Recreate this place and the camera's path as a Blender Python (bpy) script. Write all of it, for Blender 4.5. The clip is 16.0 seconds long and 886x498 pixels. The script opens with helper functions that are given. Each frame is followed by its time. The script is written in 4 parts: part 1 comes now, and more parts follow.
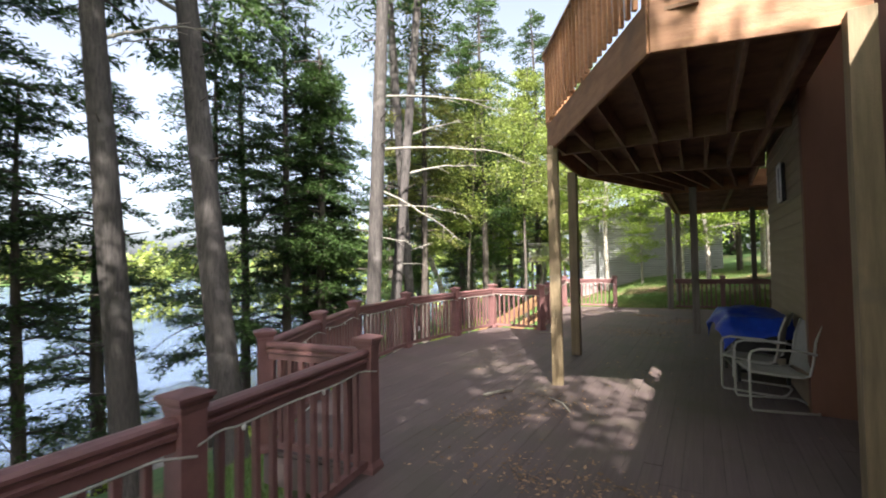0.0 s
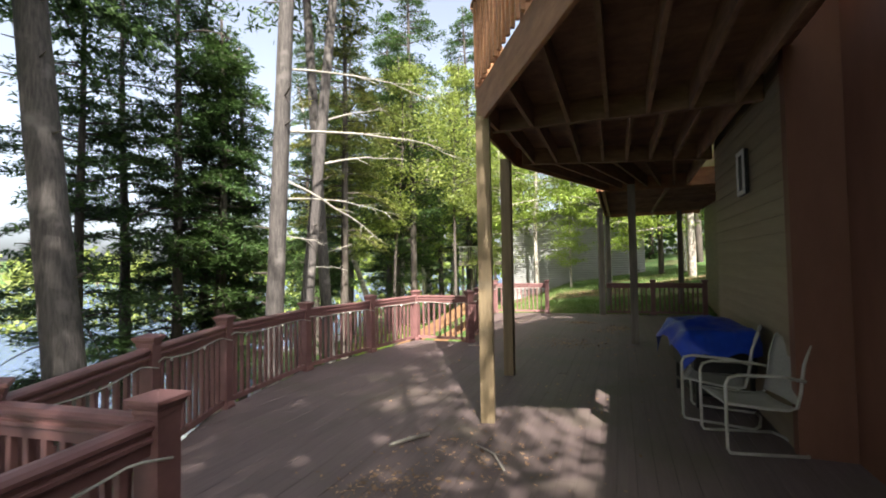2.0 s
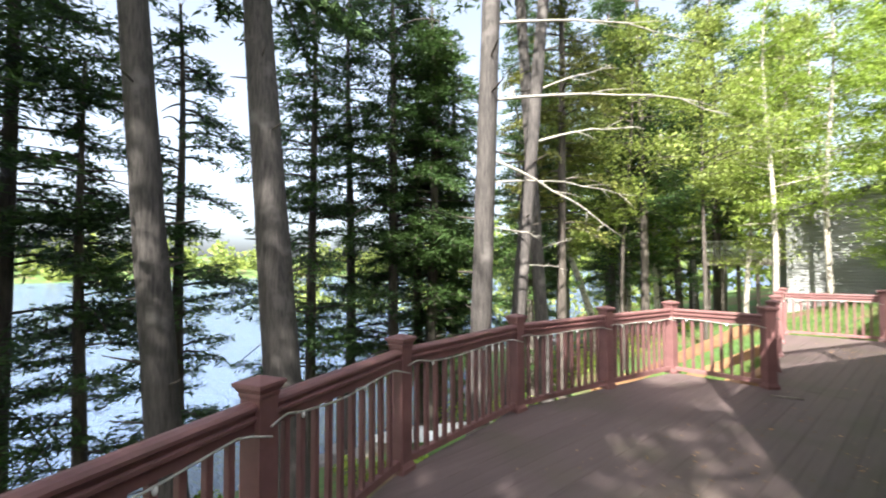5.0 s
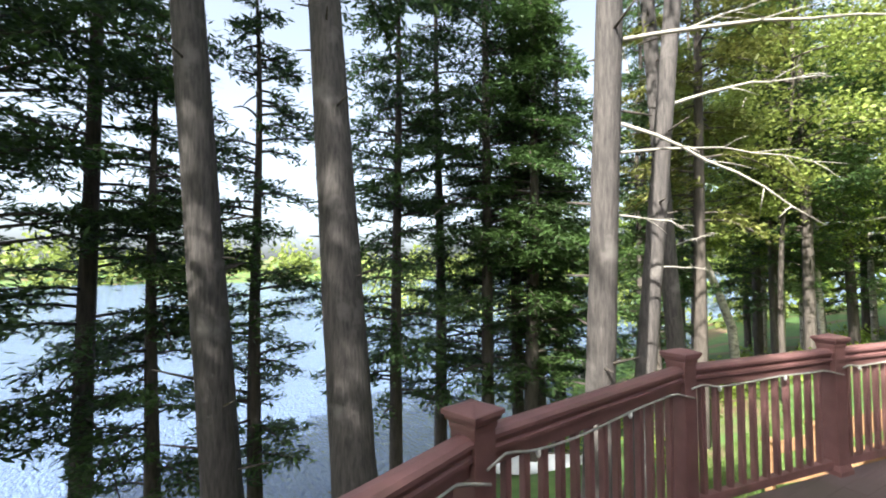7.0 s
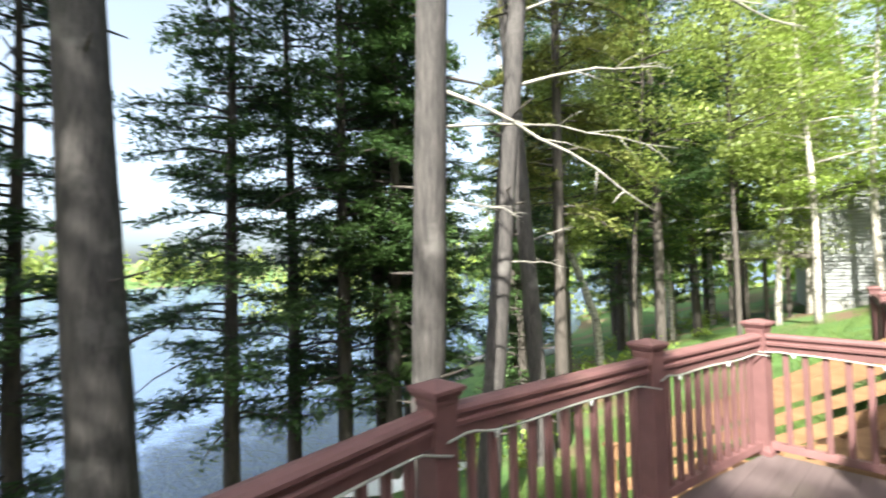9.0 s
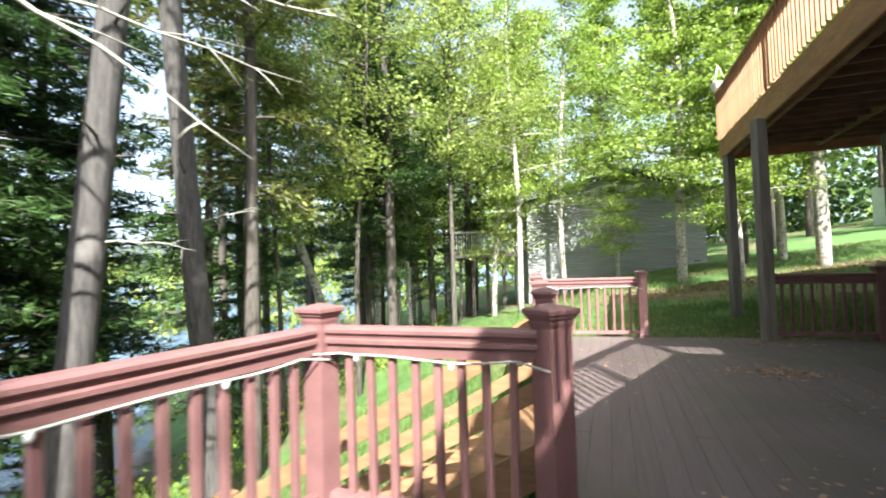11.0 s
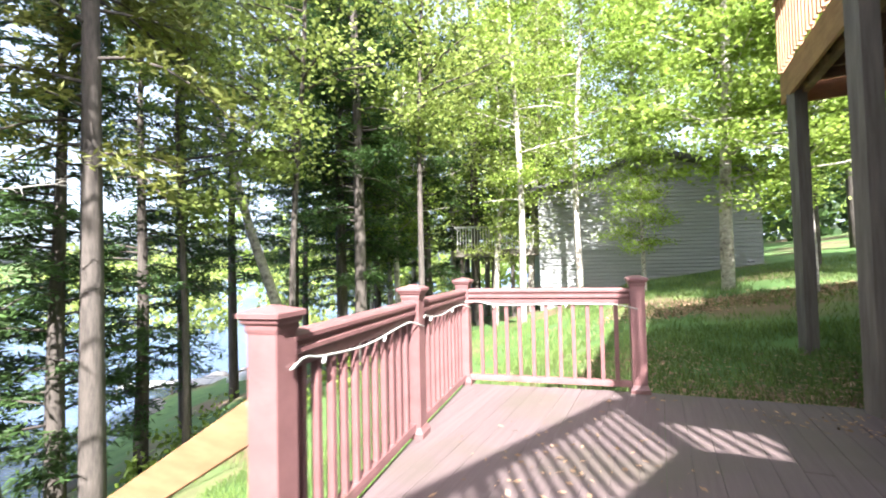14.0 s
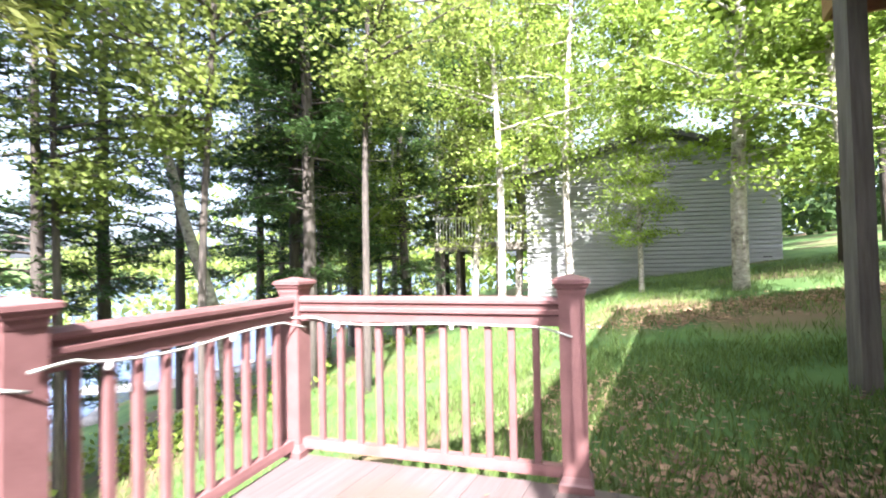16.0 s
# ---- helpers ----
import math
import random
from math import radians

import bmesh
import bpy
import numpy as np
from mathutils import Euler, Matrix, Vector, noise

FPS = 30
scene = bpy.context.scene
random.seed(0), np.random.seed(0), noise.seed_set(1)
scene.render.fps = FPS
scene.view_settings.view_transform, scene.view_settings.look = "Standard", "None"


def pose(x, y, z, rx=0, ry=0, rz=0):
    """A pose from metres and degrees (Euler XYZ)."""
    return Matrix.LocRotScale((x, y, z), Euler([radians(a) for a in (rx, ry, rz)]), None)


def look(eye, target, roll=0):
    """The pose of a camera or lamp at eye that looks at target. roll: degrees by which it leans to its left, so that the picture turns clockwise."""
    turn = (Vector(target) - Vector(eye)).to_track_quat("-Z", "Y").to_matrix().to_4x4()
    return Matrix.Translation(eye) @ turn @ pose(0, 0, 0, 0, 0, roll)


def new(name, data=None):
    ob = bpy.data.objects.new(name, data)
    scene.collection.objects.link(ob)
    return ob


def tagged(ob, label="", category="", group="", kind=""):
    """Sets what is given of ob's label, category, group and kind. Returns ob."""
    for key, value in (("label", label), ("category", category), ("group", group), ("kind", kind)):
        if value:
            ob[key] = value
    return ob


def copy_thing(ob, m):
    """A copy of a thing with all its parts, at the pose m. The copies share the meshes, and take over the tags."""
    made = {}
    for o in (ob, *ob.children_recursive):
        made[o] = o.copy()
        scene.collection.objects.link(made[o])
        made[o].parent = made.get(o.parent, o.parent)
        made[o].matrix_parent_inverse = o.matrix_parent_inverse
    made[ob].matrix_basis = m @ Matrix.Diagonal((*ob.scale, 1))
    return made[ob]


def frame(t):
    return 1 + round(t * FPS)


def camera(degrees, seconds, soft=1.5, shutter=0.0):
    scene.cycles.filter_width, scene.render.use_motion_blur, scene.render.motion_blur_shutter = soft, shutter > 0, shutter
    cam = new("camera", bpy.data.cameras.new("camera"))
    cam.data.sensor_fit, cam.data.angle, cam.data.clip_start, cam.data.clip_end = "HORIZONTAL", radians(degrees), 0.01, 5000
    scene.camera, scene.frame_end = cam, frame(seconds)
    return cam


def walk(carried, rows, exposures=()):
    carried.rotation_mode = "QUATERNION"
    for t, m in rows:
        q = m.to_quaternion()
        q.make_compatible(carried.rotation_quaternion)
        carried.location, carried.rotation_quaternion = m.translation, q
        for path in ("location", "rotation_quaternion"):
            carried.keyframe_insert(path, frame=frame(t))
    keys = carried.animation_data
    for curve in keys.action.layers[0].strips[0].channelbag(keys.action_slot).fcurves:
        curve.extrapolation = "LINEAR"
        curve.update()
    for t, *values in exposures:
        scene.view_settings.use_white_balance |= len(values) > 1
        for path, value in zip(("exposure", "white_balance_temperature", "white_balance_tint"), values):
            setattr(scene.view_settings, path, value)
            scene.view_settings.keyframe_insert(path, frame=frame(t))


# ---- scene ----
cam = camera(89.0, 16.0, soft=1.9, shutter=0.5)
PATH = [
    (0, (0.733, -0.546, 1.646), (-0.265, 1.187, 1.702), -1.0),
    (0.5, (0.587, -0.228, 1.624), (-0.325, 1.55, 1.68), -1.0),
    (1, (0.491, 0.136, 1.605), (-0.334, 1.957, 1.667), -0.9),
    (1.5, (0.471, 0.553, 1.608), (-0.295, 2.399, 1.674), -1.0),
    (2, (0.335, 0.86, 1.623), (-0.394, 2.721, 1.691), -0.9),
    (2.5, (0.258, 1.21, 1.602), (-0.502, 3.059, 1.676), -0.8),
    (3, (0.097, 1.465, 1.622), (-0.751, 3.275, 1.689), -0.7),
    (3.5, (-0.149, 1.77, 1.647), (-1.143, 3.505, 1.706), -0.5),
    (4, (-0.428, 2.119, 1.638), (-1.605, 3.735, 1.699), -0.4),
    (4.5, (-0.722, 2.427, 1.633), (-2.069, 3.905, 1.699), -0.4),
    (5, (-1.053, 2.662, 1.642), (-2.535, 4.003, 1.708), -0.2),
    (7.5, (-2.588, 4.169, 1.616), (-4.335, 5.139, 1.697), -0.3),
    (8, (-2.662, 4.529, 1.601), (-4.366, 5.572, 1.684), -0.8),
    (8.5, (-2.868, 5.034, 1.57), (-4.49, 6.202, 1.647), -0.9),
    (9, (-2.788, 5.396, 1.577), (-4.267, 6.739, 1.649), -1.4),
    (9.5, (-2.805, 5.93, 1.413), (-4.047, 7.496, 1.493), -1.3),
    (10, (-2.744, 6.541, 1.33), (-3.727, 8.281, 1.402), -1.1),
    (10.2, (-2.664, 6.801, 1.291), (-3.56, 8.587, 1.366), -1.0),
    (12.5, (-1.871, 9.323, 1.262), (-2.48, 11.228, 1.316), -2.1),
    (13, (-1.745, 9.87, 1.265), (-2.462, 11.736, 1.324), -2.4),
    (13.5, (-1.69, 10.48, 1.23), (-2.493, 12.311, 1.301), -1.9),
    (14, (-1.687, 11.131, 1.219), (-2.55, 12.935, 1.287), -1.3),
    (14.5, (-1.609, 11.653, 1.209), (-2.503, 13.441, 1.276), -1.6),
    (15, (-1.524, 12.24, 1.197), (-2.443, 14.016, 1.261), -1.5),
    (15.5, (-1.464, 12.762, 1.181), (-2.381, 14.538, 1.244), -1.7),
    (16, (-1.429, 13.331, 1.163), (-2.329, 15.116, 1.213), -1.2),
]
EXPOSURES = [(0.0, 2.15, 6200, 11), (1.5, 2.0, 6300, 10), (3.5, 2.05, 6200, 9), (5.0, 2.28, 6100, 8), (9.0, 2.2, 6000, 3), (10.0, 2.25, 5900, 1), (12.5, 2.6, 5750, 9), (14.0, 2.75, 5750, 12), (16.0, 2.95, 5700, 15)]
walk(cam, [(t, look(eye, target, roll)) for t, eye, target, roll in PATH], EXPOSURES)

# ---- light ----
SUN_TO = Vector((-0.47, 0.88, -0.95)).normalized()
sun_data = bpy.data.lights.new("sun", "SUN")
sun_data.energy, sun_data.angle, sun_data.color = 5.0, radians(0.6), (1.0, 0.93, 0.82)
sun = new("sun", sun_data)
sun.matrix_world = look((0, 0, 40), Vector((0, 0, 40)) + SUN_TO)
world = bpy.data.worlds.new("sky")
scene.world = world
world.use_nodes = True
sky = world.node_tree.nodes.new("ShaderNodeTexSky")
sky.sky_type, sky.sun_disc = "NISHITA", False
sky.sun_elevation = radians(43.5)
sky.sun_rotation = math.atan2(0.47, -0.88)
sky.air_density, sky.dust_density, sky.ozone_density = 0.75, 4.0, 0.4
background = world.node_tree.nodes["Background"]
haze = world.node_tree.nodes.new("ShaderNodeHueSaturation")
haze.inputs["Saturation"].default_value, haze.inputs["Value"].default_value = 0.5, 1.15
world.node_tree.links.new(sky.outputs[0], haze.inputs["Color"])
world.node_tree.links.new(haze.outputs[0], background.inputs[0])
background.inputs[1].default_value = 0.094


# ---- materials ----
def shader(name, dark, light, scale=(6, 6, 6), rough=0.6, bump=0.2, detail=6.0, spot=None, spot_scale=3.0, spot_at=0.62,
           vary=0.0, leafy=0.0, island=False, metal=0.0, fine=60.0, spec=0.4):
    """Two-tone surface: stretched grain, a second, larger stain tone, fine relief and a tone of its own for each piece."""
    m = bpy.data.materials.new(name)
    m.use_nodes = True
    t = m.node_tree
    n, l = t.nodes, t.links
    b = n["Principled BSDF"]
    b.inputs["Roughness"].default_value, b.inputs["Metallic"].default_value = rough, metal
    b.inputs["Specular IOR Level"].default_value = spec
    co = n.new("ShaderNodeTexCoord")
    mp = n.new("ShaderNodeMapping")
    mp.inputs["Scale"].default_value = scale
    l.new(co.outputs["Object"], mp.inputs["Vector"])
    g = n.new("ShaderNodeTexNoise")
    g.inputs["Scale"].default_value, g.inputs["Detail"].default_value, g.inputs["Roughness"].default_value = 1.0, detail, 0.65
    l.new(mp.outputs[0], g.inputs["Vector"])
    r = n.new("ShaderNodeValToRGB")
    r.color_ramp.elements[0].position, r.color_ramp.elements[1].position = 0.3, 0.7
    r.color_ramp.elements[0].color, r.color_ramp.elements[1].color = (*dark, 1), (*light, 1)
    l.new(g.outputs["Fac"], r.inputs[0])
    colour = r.outputs[0]
    if spot:
        s = n.new("ShaderNodeTexNoise")
        s.inputs["Scale"].default_value, s.inputs["Detail"].default_value = spot_scale, 5
        l.new(co.outputs["Object"], s.inputs["Vector"])
        sr = n.new("ShaderNodeValToRGB")
        sr.color_ramp.elements[0].position, sr.color_ramp.elements[1].position = spot_at - 0.06, spot_at + 0.08
        l.new(s.outputs["Fac"], sr.inputs[0])
        mx = n.new("ShaderNodeMix")
        mx.data_type = "RGBA"
        l.new(sr.outputs[0], mx.inputs[0])
        l.new(colour, mx.inputs[6])
        mx.inputs[7].default_value = (*spot, 1)
        colour = mx.outputs[2]
    if vary:
        if island:
            rnd = n.new("ShaderNodeNewGeometry").outputs["Random Per Island"]
        else:
            rnd = n.new("ShaderNodeObjectInfo").outputs["Random"]
        mr = n.new("ShaderNodeMapRange")
        mr.inputs[3].default_value, mr.inputs[4].default_value = 1 - vary, 1 + vary
        l.new(rnd, mr.inputs[0])
        hs = n.new("ShaderNodeHueSaturation")
        l.new(mr.outputs[0], hs.inputs["Value"])
        l.new(colour, hs.inputs["Color"])
        colour = hs.outputs[0]
    l.new(colour, b.inputs["Base Color"])
    if bump:
        f = n.new("ShaderNodeTexNoise")
        f.inputs["Scale"].default_value, f.inputs["Detail"].default_value = fine, 3
        l.new(co.outputs["Object"], f.inputs["Vector"])
        ad = n.new("ShaderNodeMath")
        ad.operation = "MULTIPLY_ADD"
        ad.inputs[1].default_value = 0.35
        l.new(f.outputs["Fac"], ad.inputs[0])
        l.new(g.outputs["Fac"], ad.inputs[2])
        bp = n.new("ShaderNodeBump")
        bp.inputs["Strength"].default_value, bp.inputs["Distance"].default_value = bump, 0.02
        l.new(ad.outputs[0], bp.inputs["Height"])
        l.new(bp.outputs[0], b.inputs["Normal"])
    if leafy:
        tr = n.new("ShaderNodeBsdfTranslucent")
        l.new(colour, tr.inputs[0])
        mix = n.new("ShaderNodeMixShader")
        mix.inputs[0].default_value = leafy
        l.new(b.outputs[0], mix.inputs[1])
        l.new(tr.outputs[0], mix.inputs[2])
        l.new(mix.outputs[0], n["Material Output"].inputs[0])
    return m


REDWOOD = shader("painted_rail", (0.14, 0.067, 0.064), (0.2, 0.1, 0.095), (5, 5, 5), 0.5, 0.12, spot=(0.13, 0.07, 0.06), spot_at=0.66, vary=0.1)
PLANK = shader("deck_plank", (0.1, 0.073, 0.07), (0.138, 0.102, 0.098), (30, 1.2, 30), 0.6, 0.15, spot=(0.1, 0.08, 0.066), spot_scale=1.1, spot_at=0.56, vary=0.06)
CEDAR = shader("cedar_board", (0.22, 0.098, 0.042), (0.39, 0.195, 0.09), (3, 3, 14), 0.6, 0.2, spot=(0.2, 0.1, 0.05), spot_scale=2.0, vary=0.14)
JOIST = shader("joist_wood", (0.14, 0.08, 0.046), (0.27, 0.16, 0.095), (4, 4, 18), 0.75, 0.25, spot=(0.12, 0.07, 0.045), spot_scale=1.5, vary=0.15)
TREATED = shader("treated_post", (0.14, 0.105, 0.06), (0.28, 0.205, 0.118), (14, 14, 1.2), 0.7, 0.3, spot=(0.15, 0.12, 0.08), spot_scale=2.5, vary=0.1)
GREYPOST = shader("weathered_post", (0.1, 0.085, 0.07), (0.22, 0.19, 0.155), (14, 14, 1.2), 0.75, 0.3, vary=0.1)
STAIRWOOD = shader("stair_wood", (0.19, 0.1, 0.048), (0.3, 0.17, 0.085), (3, 14, 14), 0.6, 0.2, vary=0.1)
SIDING = shader("tan_siding", (0.2, 0.16, 0.1), (0.27, 0.22, 0.145), (1, 1.5, 12), 0.6, 0.08, vary=0.06)
TRIM = shader("brown_trim", (0.13, 0.055, 0.033), (0.18, 0.08, 0.05), (3, 3, 1), 0.6, 0.12, vary=0.05)
GREYSIDING = shader("grey_siding", (0.2, 0.2, 0.195), (0.26, 0.26, 0.25), (1, 1, 10), 0.6, 0.05, vary=0.05, island=True)
WHITEWALL = shader("white_wall", (0.55, 0.55, 0.53), (0.7, 0.7, 0.67), (2, 2, 2), 0.6, 0.05)
ROOFING = shader("roof_shingle", (0.05, 0.048, 0.045), (0.1, 0.095, 0.09), (9, 9, 9), 0.85, 0.3)
WHITE = shader("white_paint", (0.6, 0.6, 0.58), (0.75, 0.75, 0.72), (4, 4, 4), 0.45, 0.05)
CHAIRFRAME = shader("cream_tube", (0.34, 0.33, 0.29), (0.45, 0.43, 0.38), (8, 8, 8), 0.4, 0.05)
SLING = shader("sling_fabric", (0.26, 0.25, 0.22), (0.35, 0.33, 0.29), (60, 60, 60), 0.8, 0.2, fine=300)
TARP = shader("blue_tarp", (0.006, 0.03, 0.28), (0.012, 0.06, 0.45), (5, 5, 5), 0.4, 0.3, fine=90)
DARKMETAL = shader("dark_metal", (0.02, 0.02, 0.02), (0.045, 0.042, 0.04), (10, 10, 10), 0.5, 0.1, metal=0.4)
CARTON = shader("brown_board", (0.2, 0.11, 0.06), (0.3, 0.17, 0.1), (3, 3, 3), 0.8, 0.1)
CABLE = shader("cable_jacket", (0.32, 0.33, 0.29), (0.46, 0.46, 0.41), (20, 20, 20), 0.45, 0.05)
BULB = shader("bulb_cover", (0.6, 0.6, 0.58), (0.78, 0.78, 0.75), (20, 20, 20), 0.25, 0.0)
BARK = shader("pine_bark", (0.028, 0.025, 0.024), (0.1, 0.086, 0.079), (26, 26, 3.4), 0.9, 1.0, spot=(0.135, 0.12, 0.11), spot_scale=2.2, spot_at=0.64)
DARKBARK = shader("hemlock_bark", (0.04, 0.033, 0.028), (0.11, 0.09, 0.075), (16, 16, 3), 0.9, 0.8)
BIRCHBARK = shader("pale_bark", (0.16, 0.14, 0.12), (0.52, 0.47, 0.4), (7, 7, 12), 0.8, 0.4, spot=(0.12, 0.1, 0.085), spot_scale=6, spot_at=0.6)
DEADWOOD = shader("dead_branch", (0.22, 0.2, 0.17), (0.4, 0.37, 0.32), (8, 8, 8), 0.9, 0.3)
NEEDLE = shader("needles", (0.028, 0.06, 0.018), (0.085, 0.14, 0.036), (0.9, 0.9, 0.9), 0.55, 0.0, vary=0.45, island=True, leafy=0.4)
LEAF = shader("leaves", (0.145, 0.22, 0.028), (0.29, 0.365, 0.07), (0.7, 0.7, 0.7), 0.5, 0.0, vary=0.4, island=True, leafy=0.5)
PALELEAF = shader("pale_leaves", (0.16, 0.21, 0.042), (0.3, 0.345, 0.09), (0.7, 0.7, 0.7), 0.5, 0.0, vary=0.4, island=True, leafy=0.5)
BROWNNEEDLE = shader("dry_needles", (0.11, 0.13, 0.03), (0.24, 0.24, 0.06), (0.9, 0.9, 0.9), 0.6, 0.0, vary=0.4, island=True, leafy=0.35)
GRASSBLADE = shader("grass_blades", (0.085, 0.14, 0.034), (0.17, 0.23, 0.06), (0.8, 0.8, 0.8), 0.55, 0.0, vary=0.35, island=True, leafy=0.35)
DEADLEAF = shader("dead_leaves", (0.2, 0.12, 0.075), (0.4, 0.27, 0.17), (5, 5, 5), 0.8, 0.1, vary=0.5, island=True, leafy=0.15)
STONE = shader("shore_stone", (0.16, 0.15, 0.14), (0.32, 0.3, 0.28), (5, 5, 5), 0.85, 0.5, vary=0.25)
HULL = shader("white_hull", (0.55, 0.57, 0.6), (0.68, 0.7, 0.72), (2, 2, 2), 0.35, 0.03)
DOCKWOOD = shader("dock_wood", (0.3, 0.29, 0.27), (0.45, 0.44, 0.41), (4, 20, 4), 0.8, 0.2, vary=0.1)


def ground_shader():
    m = shader("soil_and_grass", (0.045, 0.1, 0.022), (0.1, 0.17, 0.04), (1.6, 1.6, 1.6), 0.9, 0.7, spot=(0.15, 0.095, 0.055), spot_scale=0.3, spot_at=0.56, fine=24)
    return m


def water_shader():
    m = bpy.data.materials.new("lake_water")
    m.use_nodes = True
    n, l = m.node_tree.nodes, m.node_tree.links
    b = n["Principled BSDF"]
    # Blue is raised to stand in for sky reflection the desaturated sky lacks.
    b.inputs["Base Color"].default_value = (0.085, 0.12, 0.215, 1)
    b.inputs["Roughness"].default_value = 0.1
    b.inputs["IOR"].default_value = 1.33
    co = n.new("ShaderNodeTexCoord")
    mp = n.new("ShaderNodeMapping")
    mp.inputs["Scale"].default_value = (1.3, 3.2, 1)
    mp.inputs["Rotation"].default_value = (0, 0, radians(35))
    l.new(co.outputs["Object"], mp.inputs[0])
    a = n.new("ShaderNodeTexNoise")
    a.inputs["Scale"].default_value, a.inputs["Detail"].default_value = 2.6, 3
    l.new(mp.outputs[0], a.inputs["Vector"])
    bp = n.new("ShaderNodeBump")
    bp.inputs["Strength"].default_value, bp.inputs["Distance"].default_value = 1.0, 0.14
    l.new(a.outputs["Fac"], bp.inputs["Height"])
    l.new(bp.outputs[0], b.inputs["Normal"])
    return m


def glass_shader():
    m = bpy.data.materials.new("door_glass")
    m.use_nodes = True
    b = m.node_tree.nodes["Principled BSDF"]
    b.inputs["Base Color"].default_value = (0.02, 0.022, 0.024, 1)
    b.inputs["Roughness"].default_value = 0.05
    return m


GROUND, WATER, GLASS = ground_shader(), water_shader(), glass_shader()


# ---- building helpers ----
def mesh_of(name, verts, faces, material, smooth=False):
    me = bpy.data.meshes.new(name)
    me.from_pydata([tuple(v) for v in verts], [], [tuple(f) for f in faces])
    me.materials.append(material)
    if smooth:
        me.polygons.foreach_set("use_smooth", [True] * len(me.polygons))
    me.update()
    return me


def quads_mesh(name, corners, material):
    """corners: array (n, 4, 3) of loose quads."""
    n = len(corners)
    me = bpy.data.meshes.new(name)
    me.vertices.add(4 * n)
    me.vertices.foreach_set("co", np.asarray(corners, dtype=np.float32).ravel())
    me.loops.add(4 * n)
    me.loops.foreach_set("vertex_index", np.arange(4 * n, dtype=np.int32))
    me.polygons.add(n)
    me.polygons.foreach_set("loop_start", np.arange(0, 4 * n, 4, dtype=np.int32))
    me.materials.append(material)
    me.update(calc_edges=True)
    return me


def thing(name, at=(0, 0, 0), turn=0.0, label="", category="", group="", kind=""):
    ob = new(name)
    ob.matrix_world = pose(*at, 0, 0, turn)
    return tagged(ob, label, category, group, kind)


def child(name, data, parent, label="", m=None):
    ob = new(name, data)
    ob.parent = parent
    if m is not None:
        ob.matrix_basis = m
    return tagged(ob, label)


def bevelled(bm, size, segments=1):
    if size:
        bmesh.ops.bevel(bm, geom=list(bm.edges), offset=size, segments=segments, affect="EDGES", profile=0.6)
    return bm


def bm_mesh(name, bm, material, smooth=False):
    me = bpy.data.meshes.new(name)
    bm.to_mesh(me)
    bm.free()
    me.materials.append(material)
    if smooth:
        me.polygons.foreach_set("use_smooth", [True] * len(me.polygons))
    return me


def part(name, bm, material, parent, label="", smooth=False):
    return child(name, bm_mesh(name, bm, material, smooth), parent, label)


def box(lo, hi, bevel=0.0, m=None):
    bm = bmesh.new()
    bmesh.ops.create_cube(bm, size=1)
    for v in bm.verts:
        v.co = Vector([lo[i] + (v.co[i] + 0.5) * (hi[i] - lo[i]) for i in range(3)])
    bevelled(bm, bevel)
    if m is not None:
        bm.transform(m)
    return bm


def beam(a, b, width, height, bevel=0.004):
    """A straight board from a to b, width across, height up, its top on the line."""
    a, b = Vector(a), Vector(b)
    d = b - a
    bm = box((0, -width / 2, -height), (d.length, width / 2, 0), bevel)
    bm.transform(Matrix.Translation(a) @ d.to_track_quat("X", "Z").to_matrix().to_4x4())
    return bm


def prism(profile, a, b):
    """A profile of (across, up) drawn out from a to b."""
    a, b = Vector(a), Vector(b)
    d = (b - a).normalized()
    side = Vector((-d.y, d.x, 0)).normalized()
    up = d.cross(side) * -1
    if up.z < 0:
        up = -up
    bm = bmesh.new()
    ends = [[bm.verts.new(p + side * u + up * w) for u, w in profile] for p in (a, b)]
    k = len(profile)
    for i in range(k):
        bm.faces.new((ends[0][i], ends[0][(i + 1) % k], ends[1][(i + 1) % k], ends[1][i]))
    bm.faces.new(ends[0][::-1])
    bm.faces.new(ends[1])
    bmesh.ops.recalc_face_normals(bm, faces=bm.faces)
    return bm


def tube(points, radius, sides=8, radii=None):
    """verts and faces of a round tube along points."""
    pts = [Vector(p) for p in points]
    verts, faces = [], []
    side = None
    for i, p in enumerate(pts):
        d = (pts[min(i + 1, len(pts) - 1)] - pts[max(i - 1, 0)]).normalized()
        if side is None:
            side = d.orthogonal().normalized()
        side = (side - d * side.dot(d)).normalized()
        other = d.cross(side)
        r = radii[i] if radii else radius
        for k in range(sides):
            w = 2 * math.pi * k / sides
            verts.append(p + side * (math.cos(w) * r) + other * (math.sin(w) * r))
    for i in range(len(pts) - 1):
        for k in range(sides):
            faces.append((i * sides + k, i * sides + (k + 1) % sides, (i + 1) * sides + (k + 1) % sides, (i + 1) * sides + k))
    faces.append(tuple(range(sides))[::-1])
    faces.append(tuple((len(pts) - 1) * sides + k for k in range(sides)))
    return verts, faces


def tubes_mesh(name, list_of, material, sides=8):
    """list_of: (points, radii) joined in one mesh."""
    verts, faces = [], []
    for pts, radii in list_of:
        if not isinstance(radii, (list, tuple)):
            radii = [radii] * len(pts)
        v, f = tube(pts, 0, sides, radii)
        o = len(verts)
        verts += v
        faces += [tuple(i + o for i in g) for g in f]
    return mesh_of(name, verts, faces, material, True)


# ---- ground and lake ----
LAKE = -4.5


